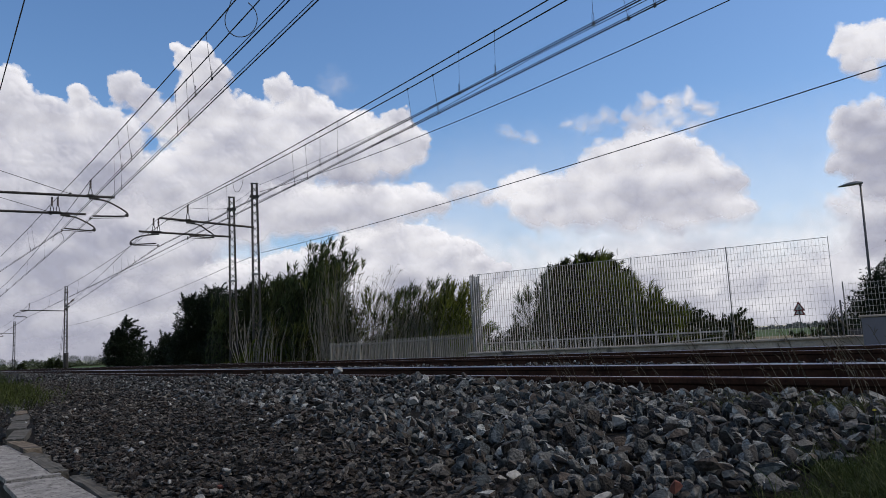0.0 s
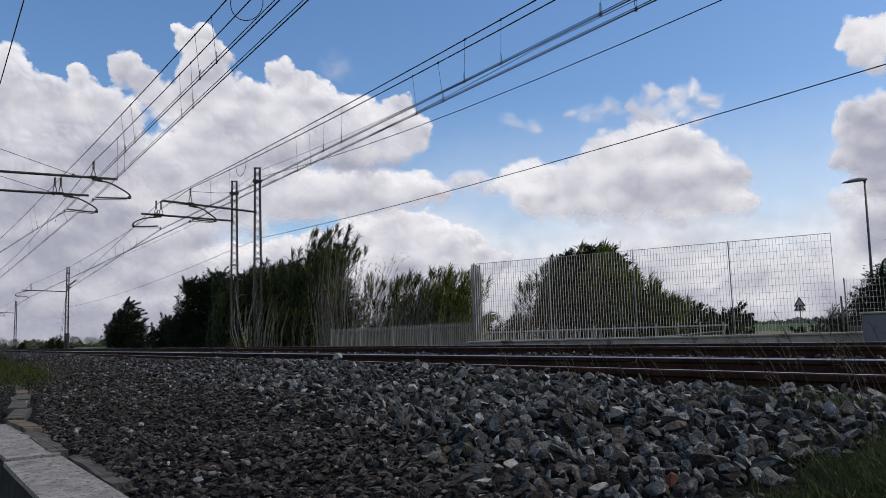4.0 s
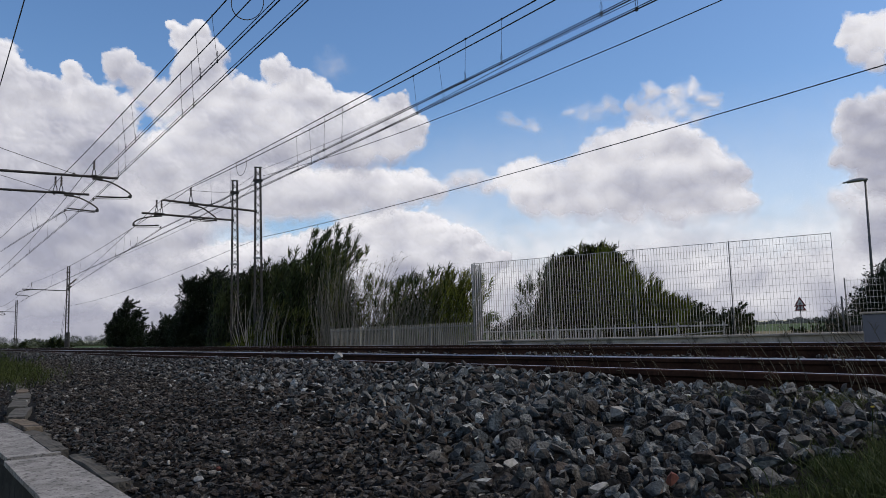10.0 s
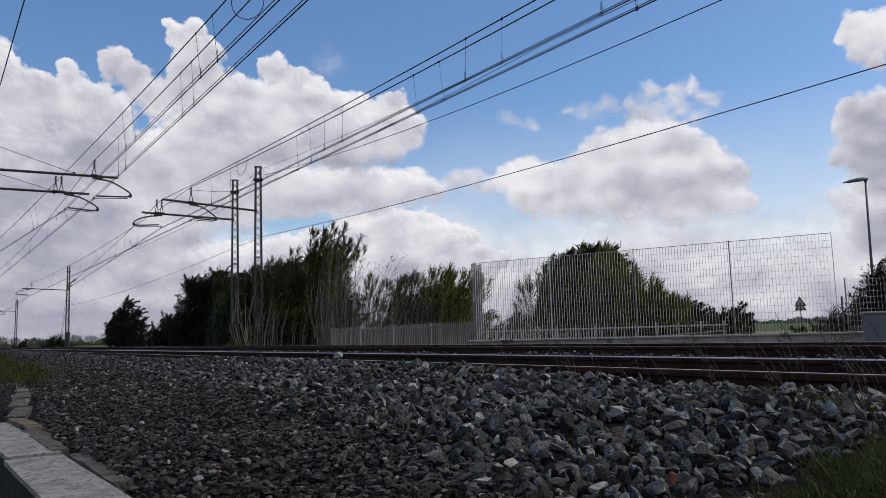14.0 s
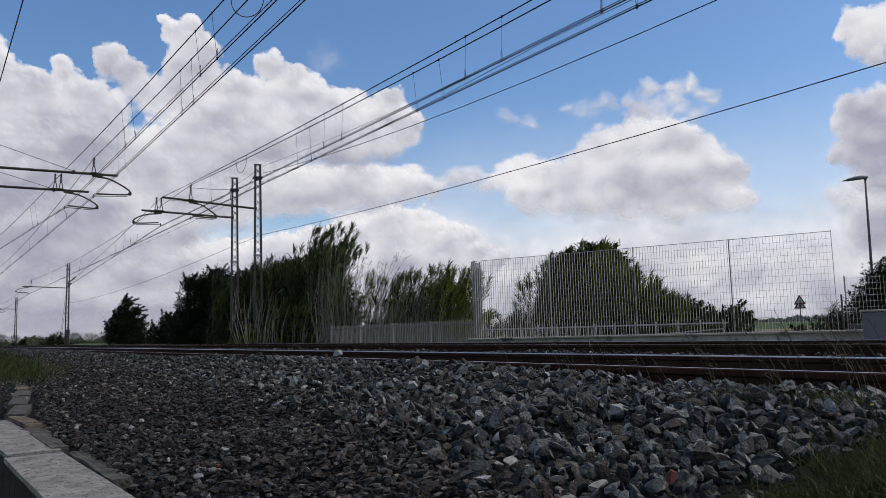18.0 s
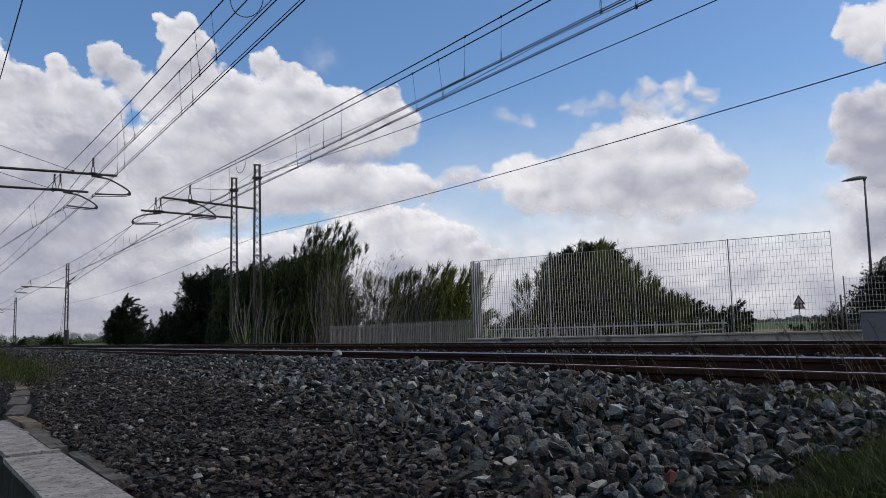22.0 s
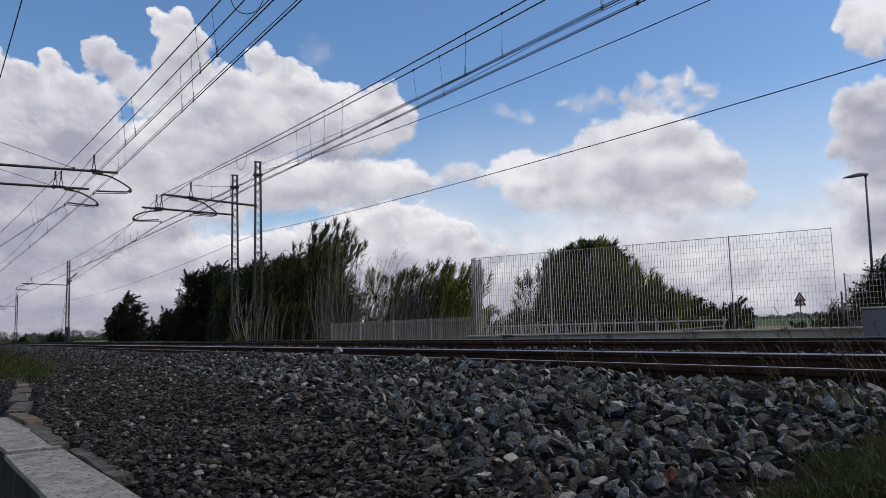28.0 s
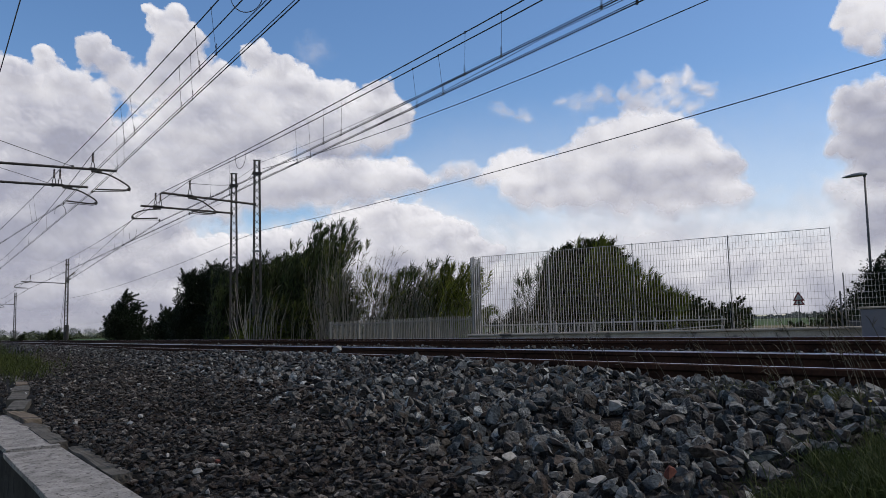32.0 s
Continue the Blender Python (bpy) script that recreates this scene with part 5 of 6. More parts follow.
    leafy("shrub", 62.3, 32, [(-0.6, 0.7, 0.8), (0.3, 0.5, 0.6), (-0.6, 1.5, 0.6), (-0.8, 2.2, 0.6)], "dark olive shrub behind dry reeds", M_LEAF_DARK, (0.30, 0.035), 360, 1.0, 48, up=1.2, plume=(0.2, 0.5))
    leafy("bush", 67.0, 32, [(-1.8, 0.5, 0.6), (-0.9, 0.6, 0.6), (0.0, 0.5, 0.6), (0.9, 0.6, 0.6), (1.7, 0.5, 0.5)], "low green bush at the foot of the shrubs", M_REED_GREEN, (0.26, 0.035), 260, 0.8, 26, up=0.9)
    leafy("willow_tree", 45.1, 27.3, [(-1.0, 1.0, 0.9), (-0.3, 1.0, 1.1), (0.7, 1.1, 1.1), (-0.7, 2.0, 0.8), (0.2, 2.2, 1.0), (1.0, 2.0, 0.8), (-0.3, 2.8, 0.65), (0.5, 2.9, 0.65), (0.95, 2.8, 0.45), (0.3, 2.8, 0.7), (-0.6, 2.5, 0.6), (-1.35, 1.5, 0.55), (-1.15, 2.2, 0.5), (-0.95, 2.75, 0.35), (1.5, 1.4, 0.6), (1.4, 2.0, 0.45), (-0.85, 3.05, 0.38), (-0.5, 3.2, 0.35), (1.0, 3.15, 0.35), (0.25, 3.3, 0.45), (0.6, 3.25, 0.35)], "dense dark green willow-like tree behind the fence", M_WILLOW, (0.24, 0.036), 560, 1.2, 16, up=1.5, full=8.5, plume=(0.08, 0.28))
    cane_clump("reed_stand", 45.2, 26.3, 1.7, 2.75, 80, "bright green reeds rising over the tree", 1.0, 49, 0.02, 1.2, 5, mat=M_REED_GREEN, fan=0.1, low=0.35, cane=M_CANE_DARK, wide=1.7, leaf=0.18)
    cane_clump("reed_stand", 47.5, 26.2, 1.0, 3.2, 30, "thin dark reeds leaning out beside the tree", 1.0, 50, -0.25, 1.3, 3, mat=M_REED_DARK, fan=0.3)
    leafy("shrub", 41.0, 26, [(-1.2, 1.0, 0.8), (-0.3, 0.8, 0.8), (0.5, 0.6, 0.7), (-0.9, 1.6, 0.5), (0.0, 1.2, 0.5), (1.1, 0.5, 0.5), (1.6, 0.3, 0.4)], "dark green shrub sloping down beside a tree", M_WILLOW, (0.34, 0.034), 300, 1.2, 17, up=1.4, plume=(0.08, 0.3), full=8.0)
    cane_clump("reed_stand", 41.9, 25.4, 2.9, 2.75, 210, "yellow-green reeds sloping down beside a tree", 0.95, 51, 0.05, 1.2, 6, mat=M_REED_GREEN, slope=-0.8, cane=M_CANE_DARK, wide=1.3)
    leafy("bush", 36.8, 42, [(-1.4, 0.8, 0.8), (-0.3, 0.9, 0.9), (0.8, 0.7, 0.8), (-1.0, 1.5, 0.5), (1.8, 0.6, 0.6)], "dark bush at the field edge", M_LEAF_DARK, (0.24, 0.08), 240, 0.7, 18)
    leafy("bush", 35.0, 40, [(-0.6, 0.7, 0.5), (0.2, 0.8, 0.45), (0.2, 1.3, 0.3)], "greyish bush at the field edge", M_LEAF_DARK, (0.22, 0.07), 260, 0.7, 19)
    leafy("bush", 50.8, 33, [(-1.0, 0.6, 0.6), (0.0, 0.7, 0.6), (0.9, 0.6, 0.6), (0.2, 1.2, 0.35)], "ragged dark bush behind the mesh fence", M_LEAF_DARK, (0.32, 0.03), 200, 0.9, 20, up=1.2)
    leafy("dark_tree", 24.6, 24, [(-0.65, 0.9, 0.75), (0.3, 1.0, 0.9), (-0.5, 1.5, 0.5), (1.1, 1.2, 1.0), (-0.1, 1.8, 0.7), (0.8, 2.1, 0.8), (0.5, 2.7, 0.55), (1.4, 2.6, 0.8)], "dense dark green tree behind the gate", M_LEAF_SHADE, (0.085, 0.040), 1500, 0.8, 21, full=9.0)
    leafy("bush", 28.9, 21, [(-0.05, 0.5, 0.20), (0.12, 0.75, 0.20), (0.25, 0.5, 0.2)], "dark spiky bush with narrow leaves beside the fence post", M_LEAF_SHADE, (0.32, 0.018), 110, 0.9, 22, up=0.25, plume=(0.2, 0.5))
    leafy("bush", 29.6, 60, [(-1.2, 0.1, 0.35), (0.0, 0.2, 0.4), (1.3, 0.3, 0.45), (2.4, 0.5, 0.5)], "low dark green hedge at the field edge", M_LEAF_DARK, (0.24, 0.07), 220, 0.4, 23)
    leafy("bush", 82.9, 95, [(-0.8, 0.3, 0.5), (0.0, 0.5, 0.65), (0.8, 0.4, 0.5)], "far dark green bush at the mast foot", M_LEAF_DARK, (0.4, 0.16), 110, 0.3, 24)
    leafy("bush", 84.9, 110, [(-0.3, 0.35, 0.4), (0.2, 0.45, 0.4)], "far dark green bush beside the line", M_LEAF_DARK, (0.4, 0.16), 110, 0.3, 25)


build_plants()


def build_far_woods():
    """Hedges, bare trees and low hills along the horizon, in one mesh."""
    rng = np.random.RandomState(5)
    sets, near = [], []
    for lo, hi, dist, hgt, n, size in ((22, 53, 1500, 9, 12000, 5.0), (22, 36, 700, 2.2, 2500, 1.8), (72, 95, 600, 6.5, 6000, 1.8), (76, 94, 300, 3.4, 7000, 0.8), (36, 48, 160, 0.9, 900, 0.5)):
        a = np.radians(rng.uniform(lo, hi, n))
        d = dist * rng.uniform(0.94, 1.06, n)
        deg = np.degrees(a)
        top = hgt * np.clip(0.55 + 0.3 * np.sin(deg * 1.3) + 0.25 * np.sin(deg * 4.1 + 1) + 0.15 * np.sin(deg * 11.3), 0.12, None)
        base = np.stack([-d * np.sin(a), d * np.cos(a), -0.6 + rng.uniform(0, 1, n) ** 1.3 * top], 1)
        way = unit(rng.normal(size=(n, 3)) * np.array([1, 1, 0.6]) + np.array([0, 0, 0.4]))
        ln = size * rng.uniform(0.4, 1.2, n)
        (near if dist == 300 else sets).append(blades(base, way, ln, ln * 0.5, rng.uniform(0, 0.6, n), rng))
    # bare crowns, thin upright twigs in domes
    for turn, dist, hgt, w in ((82.6, 330, 5.2, 4.0), (81.7, 340, 4.6, 3.5), (86.0, 320, 4.2, 3.5), (85.2, 330, 3.8, 3.0), (80.7, 350, 4.2, 4.0), (83.9, 360, 3.6, 3.5)):
        n = 420
        u = rng.normal(size=n) * 0.42
        a = np.radians(turn) + u * w / dist
        top = hgt * np.sqrt(np.clip(1 - (u / 1.25) ** 2, 0.05, 1))
        base = np.stack([-dist * np.sin(a), dist * np.cos(a), -0.6 + top * rng.uniform(0.15, 0.85, n)], 1)
        sets.append(blades(base, unit(rng.normal(size=(n, 3)) * np.array([0.5, 0.5, 0.2]) + np.array([0, 0, 1.0])), rng.uniform(0.6, 1.5, n), rng.uniform(0.05, 0.14, n), rng.uniform(0, 0.2, n), rng))
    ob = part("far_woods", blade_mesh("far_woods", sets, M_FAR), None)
    tagged(ob, "far hedges and low wooded hills along the horizon, coloured pale for haze", "woods", kind="stuff")
    tagged(part("far_hedge", blade_mesh("far_hedge", near, M_HEDGE), None), "dark olive hedge across the far fields", "hedge", kind="stuff")

    for d0, d1, a0, a1, mat, lab in ((62, 84, 22, 54, M_FIELD, "dry tan field strip"), (86, 420, 20, 56, M_CROP, "flat green crop field"), (110, 480, 74, 88.5, M_CROP, "flat green crop field")):
        n = 8
        ring = [spot(a0 + (a1 - a0) * i / n, d) + (z,) for z in (-0.66, -0.50) for d in (d0, d1) for i in range(n + 1)]
        m = n + 1
        faces = [(2 * m + i, 2 * m + i + 1, 3 * m + i + 1, 3 * m + i) for i in range(n)] + [(i, i + 1, 2 * m + i + 1, 2 * m + i) for i in range(n)]
        tagged(part("field", (ring, faces), mat, None), lab, "field", kind="structure")


build_far_woods()


def turf(name, label, n, centre, spread, hgt, seed, mat=M_GRASS, lean=(0, 0), zf=bed_z, wid=0.004, kind="stuff"):
    rng = np.random.RandomState(seed)
    p = np.stack([centre[0] + np.clip(rng.normal(size=n), -2.3, 2.3) * spread[0], centre[1] + np.clip(rng.normal(size=n), -2.3, 2.3) * spread[1]], 1)
    k = 0.7 / min(spread)      # tongues and bays in the outline
    p = p + np.stack([spread[0] * grad_noise(p[:, 0] * k, p[:, 1] * k, seed), spread[1] * grad_noise(p[:, 0] * k, p[:, 1] * k, seed + 1)], 1) * 1.1
    base = np.stack([p[:, 0], p[:, 1], zf(p[:, 0], p[:, 1]) - 0.02], 1)
    way = unit(rng.normal(size=(n, 3)) * np.array([0.45, 0.45, 0.1]) + np.array([lean[0], lean[1], 1.0]))
    ob = part(name, blade_mesh(name, [blades(base, way, hgt * rng.uniform(0.4, 1.2, n), wid * rng.uniform(0.6, 1.4, n), rng.uniform(0.2, 1.6, n), rng)], mat), None)
    tagged(ob, label, "grass", kind=kind)
    return ob


def build_grass():
    turf("grass", "fine green grass at the ballast edge", 42000, (-0.77, 2.32), (0.18, 0.46), 0.08, 31, lean=(-0.3, 0.1), wid=0.0024)
    turf("grass", "longer green grass blades at the ballast edge", 500, (-0.80, 2.35), (0.22, 0.45), 0.17, 32, lean=(-0.3, 0.1), wid=0.0024)
    turf("grass", "fine green grass spreading into the ballast", 20000, (-0.98, 2.62), (0.18, 0.40), 0.065, 38, lean=(-0.35, 0.1), wid=0.0024)
    turf("grass", "pale green grass blades at the ballast edge", 1100, (-0.97, 2.6), (0.22, 0.45), 0.13, 39, M_BLADE, lean=(-0.4, 0.1), wid=0.0022)
    turf("grass", "dull green grass lying along the ballast crest", 2200, (-1.75, 3.3), (0.38, 0.16), 0.10, 40, M_BLADE, lean=(-0.9, 0.0), wid=0.0024)
    turf("grass", "rough olive grass tuft beside the kerb", 7000, (-18.0, 1.2), (2.6, 0.2), 0.30, 33, M_TUFT, wid=0.008)
    turf("grass", "dry grass beside the kerb", 600, (-17.5, 1.55), (2.8, 0.25), 0.2, 34, M_STALK, wid=0.006)
    turf("grass", "grass strip behind the far track", 7000, (-38, 11.9), (10, 0.35), 0.40, 35, M_REED, wid=0.02, zf=lambda a, b: np.full(len(a), -0.45))
    turf("grass", "fresh green grass at the foot of the shrubs", 5000, (-27.5, 12.0), (1.9, 0.25), 0.55, 52, M_REED_GREEN, wid=0.02, zf=lambda a, b: np.full(len(a), -0.5))
    turf("grass", "trackside grass along the near track", 2500, (-48, 1.6), (11, 0.5), 0.35, 36, wid=0.02)
    turf("grass", "field grass behind the fence", 6000, (-18, 22), (12, 4), 0.3, 37, wid=0.02, zf=lambda a, b: np.full(len(a), -0.62))
    rng = np.random.RandomState(44)
    for i in range(42):
        x, y = -1.9 + rng.uniform(-1.5, 0.9), 3.05 + rng.uniform(-0.35, 0.55)
        h = rng.uniform(0.18, 0.42)
        if i >= 26:
            x, y, h = rng.uniform(-1.75, -1.15), rng.uniform(2.5, 3.5), rng.uniform(0.26, 0.46)
        ob = thing("dry_stalk", pose(x, y, float(bed_z(np.array([x]), np.array([y]))[0]) - 0.01, 0, 0, rng.uniform(195, 275)), "thin dry grass stalk leaning over the ballast", "stalk", "dry grass stalks")
        t = Vector((rng.uniform(0.15, 0.6) * h, 0, h))
        part("stem", tube(smooth_line([Vector((0, 0, 0)), t * 0.5 + Vector((-0.02, 0, 0.02)), t], 3), [0.0012] * 7, 4), M_STALK, ob)
        pts = np.array([list(t * f) for f in rng.uniform(0.5, 1.0, 9)])
        ears = part("seed_head", blade_mesh("seed_head", [blades(pts, unit(rng.normal(size=(9, 3)) * 0.5 + np.array(t.normalized())), rng.uniform(0.015, 0.05, 9), rng.uniform(0.002, 0.004, 9), rng.uniform(0, 0.5, 9), rng)], M_STALK), None, ob)
        tagged(ears, kind="stuff")
    fx, fy = -1.33, 2.62
    ob = thing("yellow_flower", pose(fx, fy, float(bed_z(np.array([fx]), np.array([fy]))[0])), "small yellow wild flower on a thin stem", "flower")
    part("stem", tube([(0, 0, 0), (0.01, 0, 0.12)], 0.0015, 4), M_GRASS, ob)
    part("petals", join(*[box(0.010 + 0.004 * math.cos(q), 0.004 * math.sin(q), 0.121, 0.003, 0.003, 0.005) for q in (0, 1.26, 2.5, 3.8, 5.0)]), M_YELLOW, ob)


build_grass()


def build_insect():
    """A small fly that crosses close before the eye."""
    ob = thing("flying_insect", pose(0, 0, 0), "small pale brown flying insect with pale wings", "insect")
    part("abdomen", lathe([(0.0001, -0.007), (0.0022, -0.0045), (0.0028, -0.001), (0.0018, 0.001), (0.0001, 0.0015)], 8), M_INSECT, ob, smooth=True, at=pose(-0.001, 0, 0, 0, 90, 0))
    part("thorax", lathe([(0.0001, -0.003), (0.0022, -0.001), (0.0022, 0.001), (0.0001, 0.003)], 8), M_INSECT, ob, smooth=True, at=pose(0.0028, 0, 0, 0, 90, 0))
    part("head", lathe([(0.0001, -0.0016), (0.0015, -0.0006), (0.0015, 0.0006), (0.0001, 0.0016)], 8), M_INSECT, ob, smooth=True, at=pose(0.0066, 0, -0.0004, 0, 90, 0))
    for s in (-1, 1):
        out = [(0.003, 0.001), (0.004, 0.008), (0.001, 0.013), (-0.004, 0.012), (-0.005, 0.006), (-0.001, 0.001)]
        v = [(x, s * y, 0.0018 + 0.35 * y + z) for z in (0, 0.0002) for x, y in out]
        part("wing", (v, [tuple(range(6)), tuple(range(11, 5, -1))] + [(i, (i + 1) % 6, 6 + (i + 1) % 6, 6 + i) for i in range(6)]), M_WING, ob, "pale clear wing")
    return ob


INSECT = build_insect()

# ---- kerb ----


def build_kerb():
    """Coping blocks on a low wall, and rough kerb stones after them."""
    rng = np.random.RandomState(3)

    def block(name, x, y, z, sx, sy, sz, turn, label, mat=M_COPING, rough=0.006):
        bm = bmesh.new()
        bmesh.ops.create_cube(bm, size=1.0)
        bmesh.ops.scale(bm, vec=(sx, sy, sz), verts=bm.verts)
        bmesh.ops.subdivide_edges(bm, edges=bm.edges[:], cuts=5, use_grid_fill=True)
        for v in bm.verts:
            q = v.co * 7.0 + Vector((x * 3, y, 0))
            v.co += noise.noise_vector(q) * rough * 1.5 + Vector(rng.normal(size=3)) * rough * 0.3
        me = bpy.data.meshes.new(name)
        bm.to_mesh(me)
        bm.free()
        me.materials.append(mat)
        ob = new(name, me)
        ob.matrix_basis = pose(x, y, z, 0, 0, turn)
        return tagged(ob, label, "kerb stone", "kerb stones")

    block("coping_block", -3.40, 0.500, -0.312, 2.03, 0.262, 0.024, 1.6, "rough weathered concrete coping block", rough=0.0022)
    block("coping_block", -5.50, 0.437, -0.307, 2.02, 0.250, 0.024, 2.6, "rough weathered concrete coping block", rough=0.0022)
    ob = part("low_wall", box(0, 0, 0, 4.2, 0.245, 0.60, 0.01), M_STAINED_SHADE, None, at=pose(-4.45, 0.468, -0.622, 0, 0, 2))
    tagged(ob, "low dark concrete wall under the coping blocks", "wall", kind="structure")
    for x, y, z, sx, sy, sz, t, mat, lab in (
            (-3.84, 0.668, -0.345, 1.00, 0.075, 0.10, 1.5, M_KERB, "flat grey kerb slab beside the coping"),
            (-4.98, 0.600, -0.340, 0.86, 0.085, 0.10, 1.0, M_KERB, "flat grey kerb slab beside the coping"),
            (-5.62, 0.600, -0.345, 0.30, 0.10, 0.10, 12, M_KERB, "small broken kerb stone"),
            (-6.14, 0.590, -0.320, 0.70, 0.10, 0.10, 4, M_KERBTAN, "tan worn kerb stone lying askew"),
            (-7.35, 0.670, -0.340, 1.00, 0.13, 0.11, -9, M_KERB, "worn grey kerb stone set in the ballast"),
            (-8.55, 0.775, -0.345, 1.10, 0.16, 0.11, -7, M_KERB, "worn grey kerb stone set in the ballast"),
            (-9.72, 0.905, -0.340, 1.05, 0.17, 0.11, -7, M_KERB, "worn grey kerb stone set in the ballast"),
            (-10.75, 1.015, -0.340, 0.85, 0.16, 0.11, -5, M_KERBTAN, "brownish worn kerb stone set in the ballast"),
            (-11.70, 1.090, -0.345, 0.90, 0.16, 0.11, -5, M_KERB, "worn grey kerb stone set in the ballast"),
            (-12.75, 1.120, -0.345, 1.00, 0.22, 0.11, 2, M_KERB, "worn grey kerb stone set in the ballast")):
        block("kerb_stone", x, y, z, sx, sy, sz, t, lab, mat, 0.006)


build_kerb()

# ---- ballast ----


def stone_shape(seed, chips, rough=0.0):
    """A broken stone: the hull of a few points about a squat body; rough makes its faces uneven."""
    rng = np.random.RandomState(seed)
    bm = bmesh.new()
    size = np.array([1.0, rng.uniform(0.55, 0.92), rng.uniform(0.38, 0.72)])
    p = unit(rng.normal(size=(chips, 3))) * rng.uniform(0.72, 1.0, (chips, 1)) * size
    for q in p:
        bm.verts.new(q)
    hull = bmesh.ops.convex_hull(bm, input=bm.verts[:])
    bmesh.ops.delete(bm, geom=[g for g in hull["geom_interior"] if isinstance(g, bmesh.types.BMVert)], context="VERTS")
    if rough:
        bmesh.ops.subdivide_edges(bm, edges=bm.edges[:], cuts=1, use_grid_fill=True)
        for v in bm.verts:
            q = math.sqrt(sum((v.co[k] / size[k]) ** 2 for k in range(3)))
            v.co *= (q + (0.90 - q) * 0.30) / max(q, 0.1) * (1 + rng.normal() * rough)
    bmesh.ops.triangulate(bm, faces=bm.faces[:])
    bmesh.ops.recalc_face_normals(bm, faces=bm.faces[:])
    bm.verts.index_update()
    v = np.array([x.co[:] for x in bm.verts])
    f = np.array([[q.index for q in x.verts] for x in bm.faces])
    bm.free()
    return v, f


def soft_edges(me):
    """Shade over the worn edges, keep the broken ones crisp."""
    me.shade_smooth()
    me.set_sharp_from_angle(angle=radians(22))
    return me


def scatter(name, shapes, pos, size, seed, mat, flat=1.0, worn=False):
    rng = np.random.RandomState(seed)
    vs, fs, k = [], [], 0
    kind = rng.randint(len(shapes), size=len(pos))
    for s, (v, f) in enumerate(shapes):
        p = pos[kind == s]
        n = len(p)
        if not n:
            continue
        a = rng.normal(size=(n, 4))
        a /= np.linalg.norm(a, axis=1)[:, None]
        w, x, y, z = a.T
        rot = np.stack([np.stack([1 - 2 * (y * y + z * z), 2 * (x * y - z * w), 2 * (x * z + y * w)], -1), np.stack([2 * (x * y + z * w), 1 - 2 * (x * x + z * z), 2 * (y * z - x * w)], -1), np.stack([2 * (x * z - y * w), 2 * (y * z + x * w), 1 - 2 * (x * x + y * y)], -1)], 1)
        q = np.einsum("nij,vj->nvi", rot, v) * size[kind == s][:, None, None] * np.array([1.0, 1.0, flat]) + p[:, None, :]
        vs.append(q.reshape(-1, 3))
        fs.append((f[None] + (np.arange(n) * len(v))[:, None, None]).reshape(-1, 3) + k)
        k += n * len(v)
    me = mesh_of(name, np.concatenate(vs), np.concatenate(fs), mat)
    return part(name, soft_edges(me) if worn else me, None)


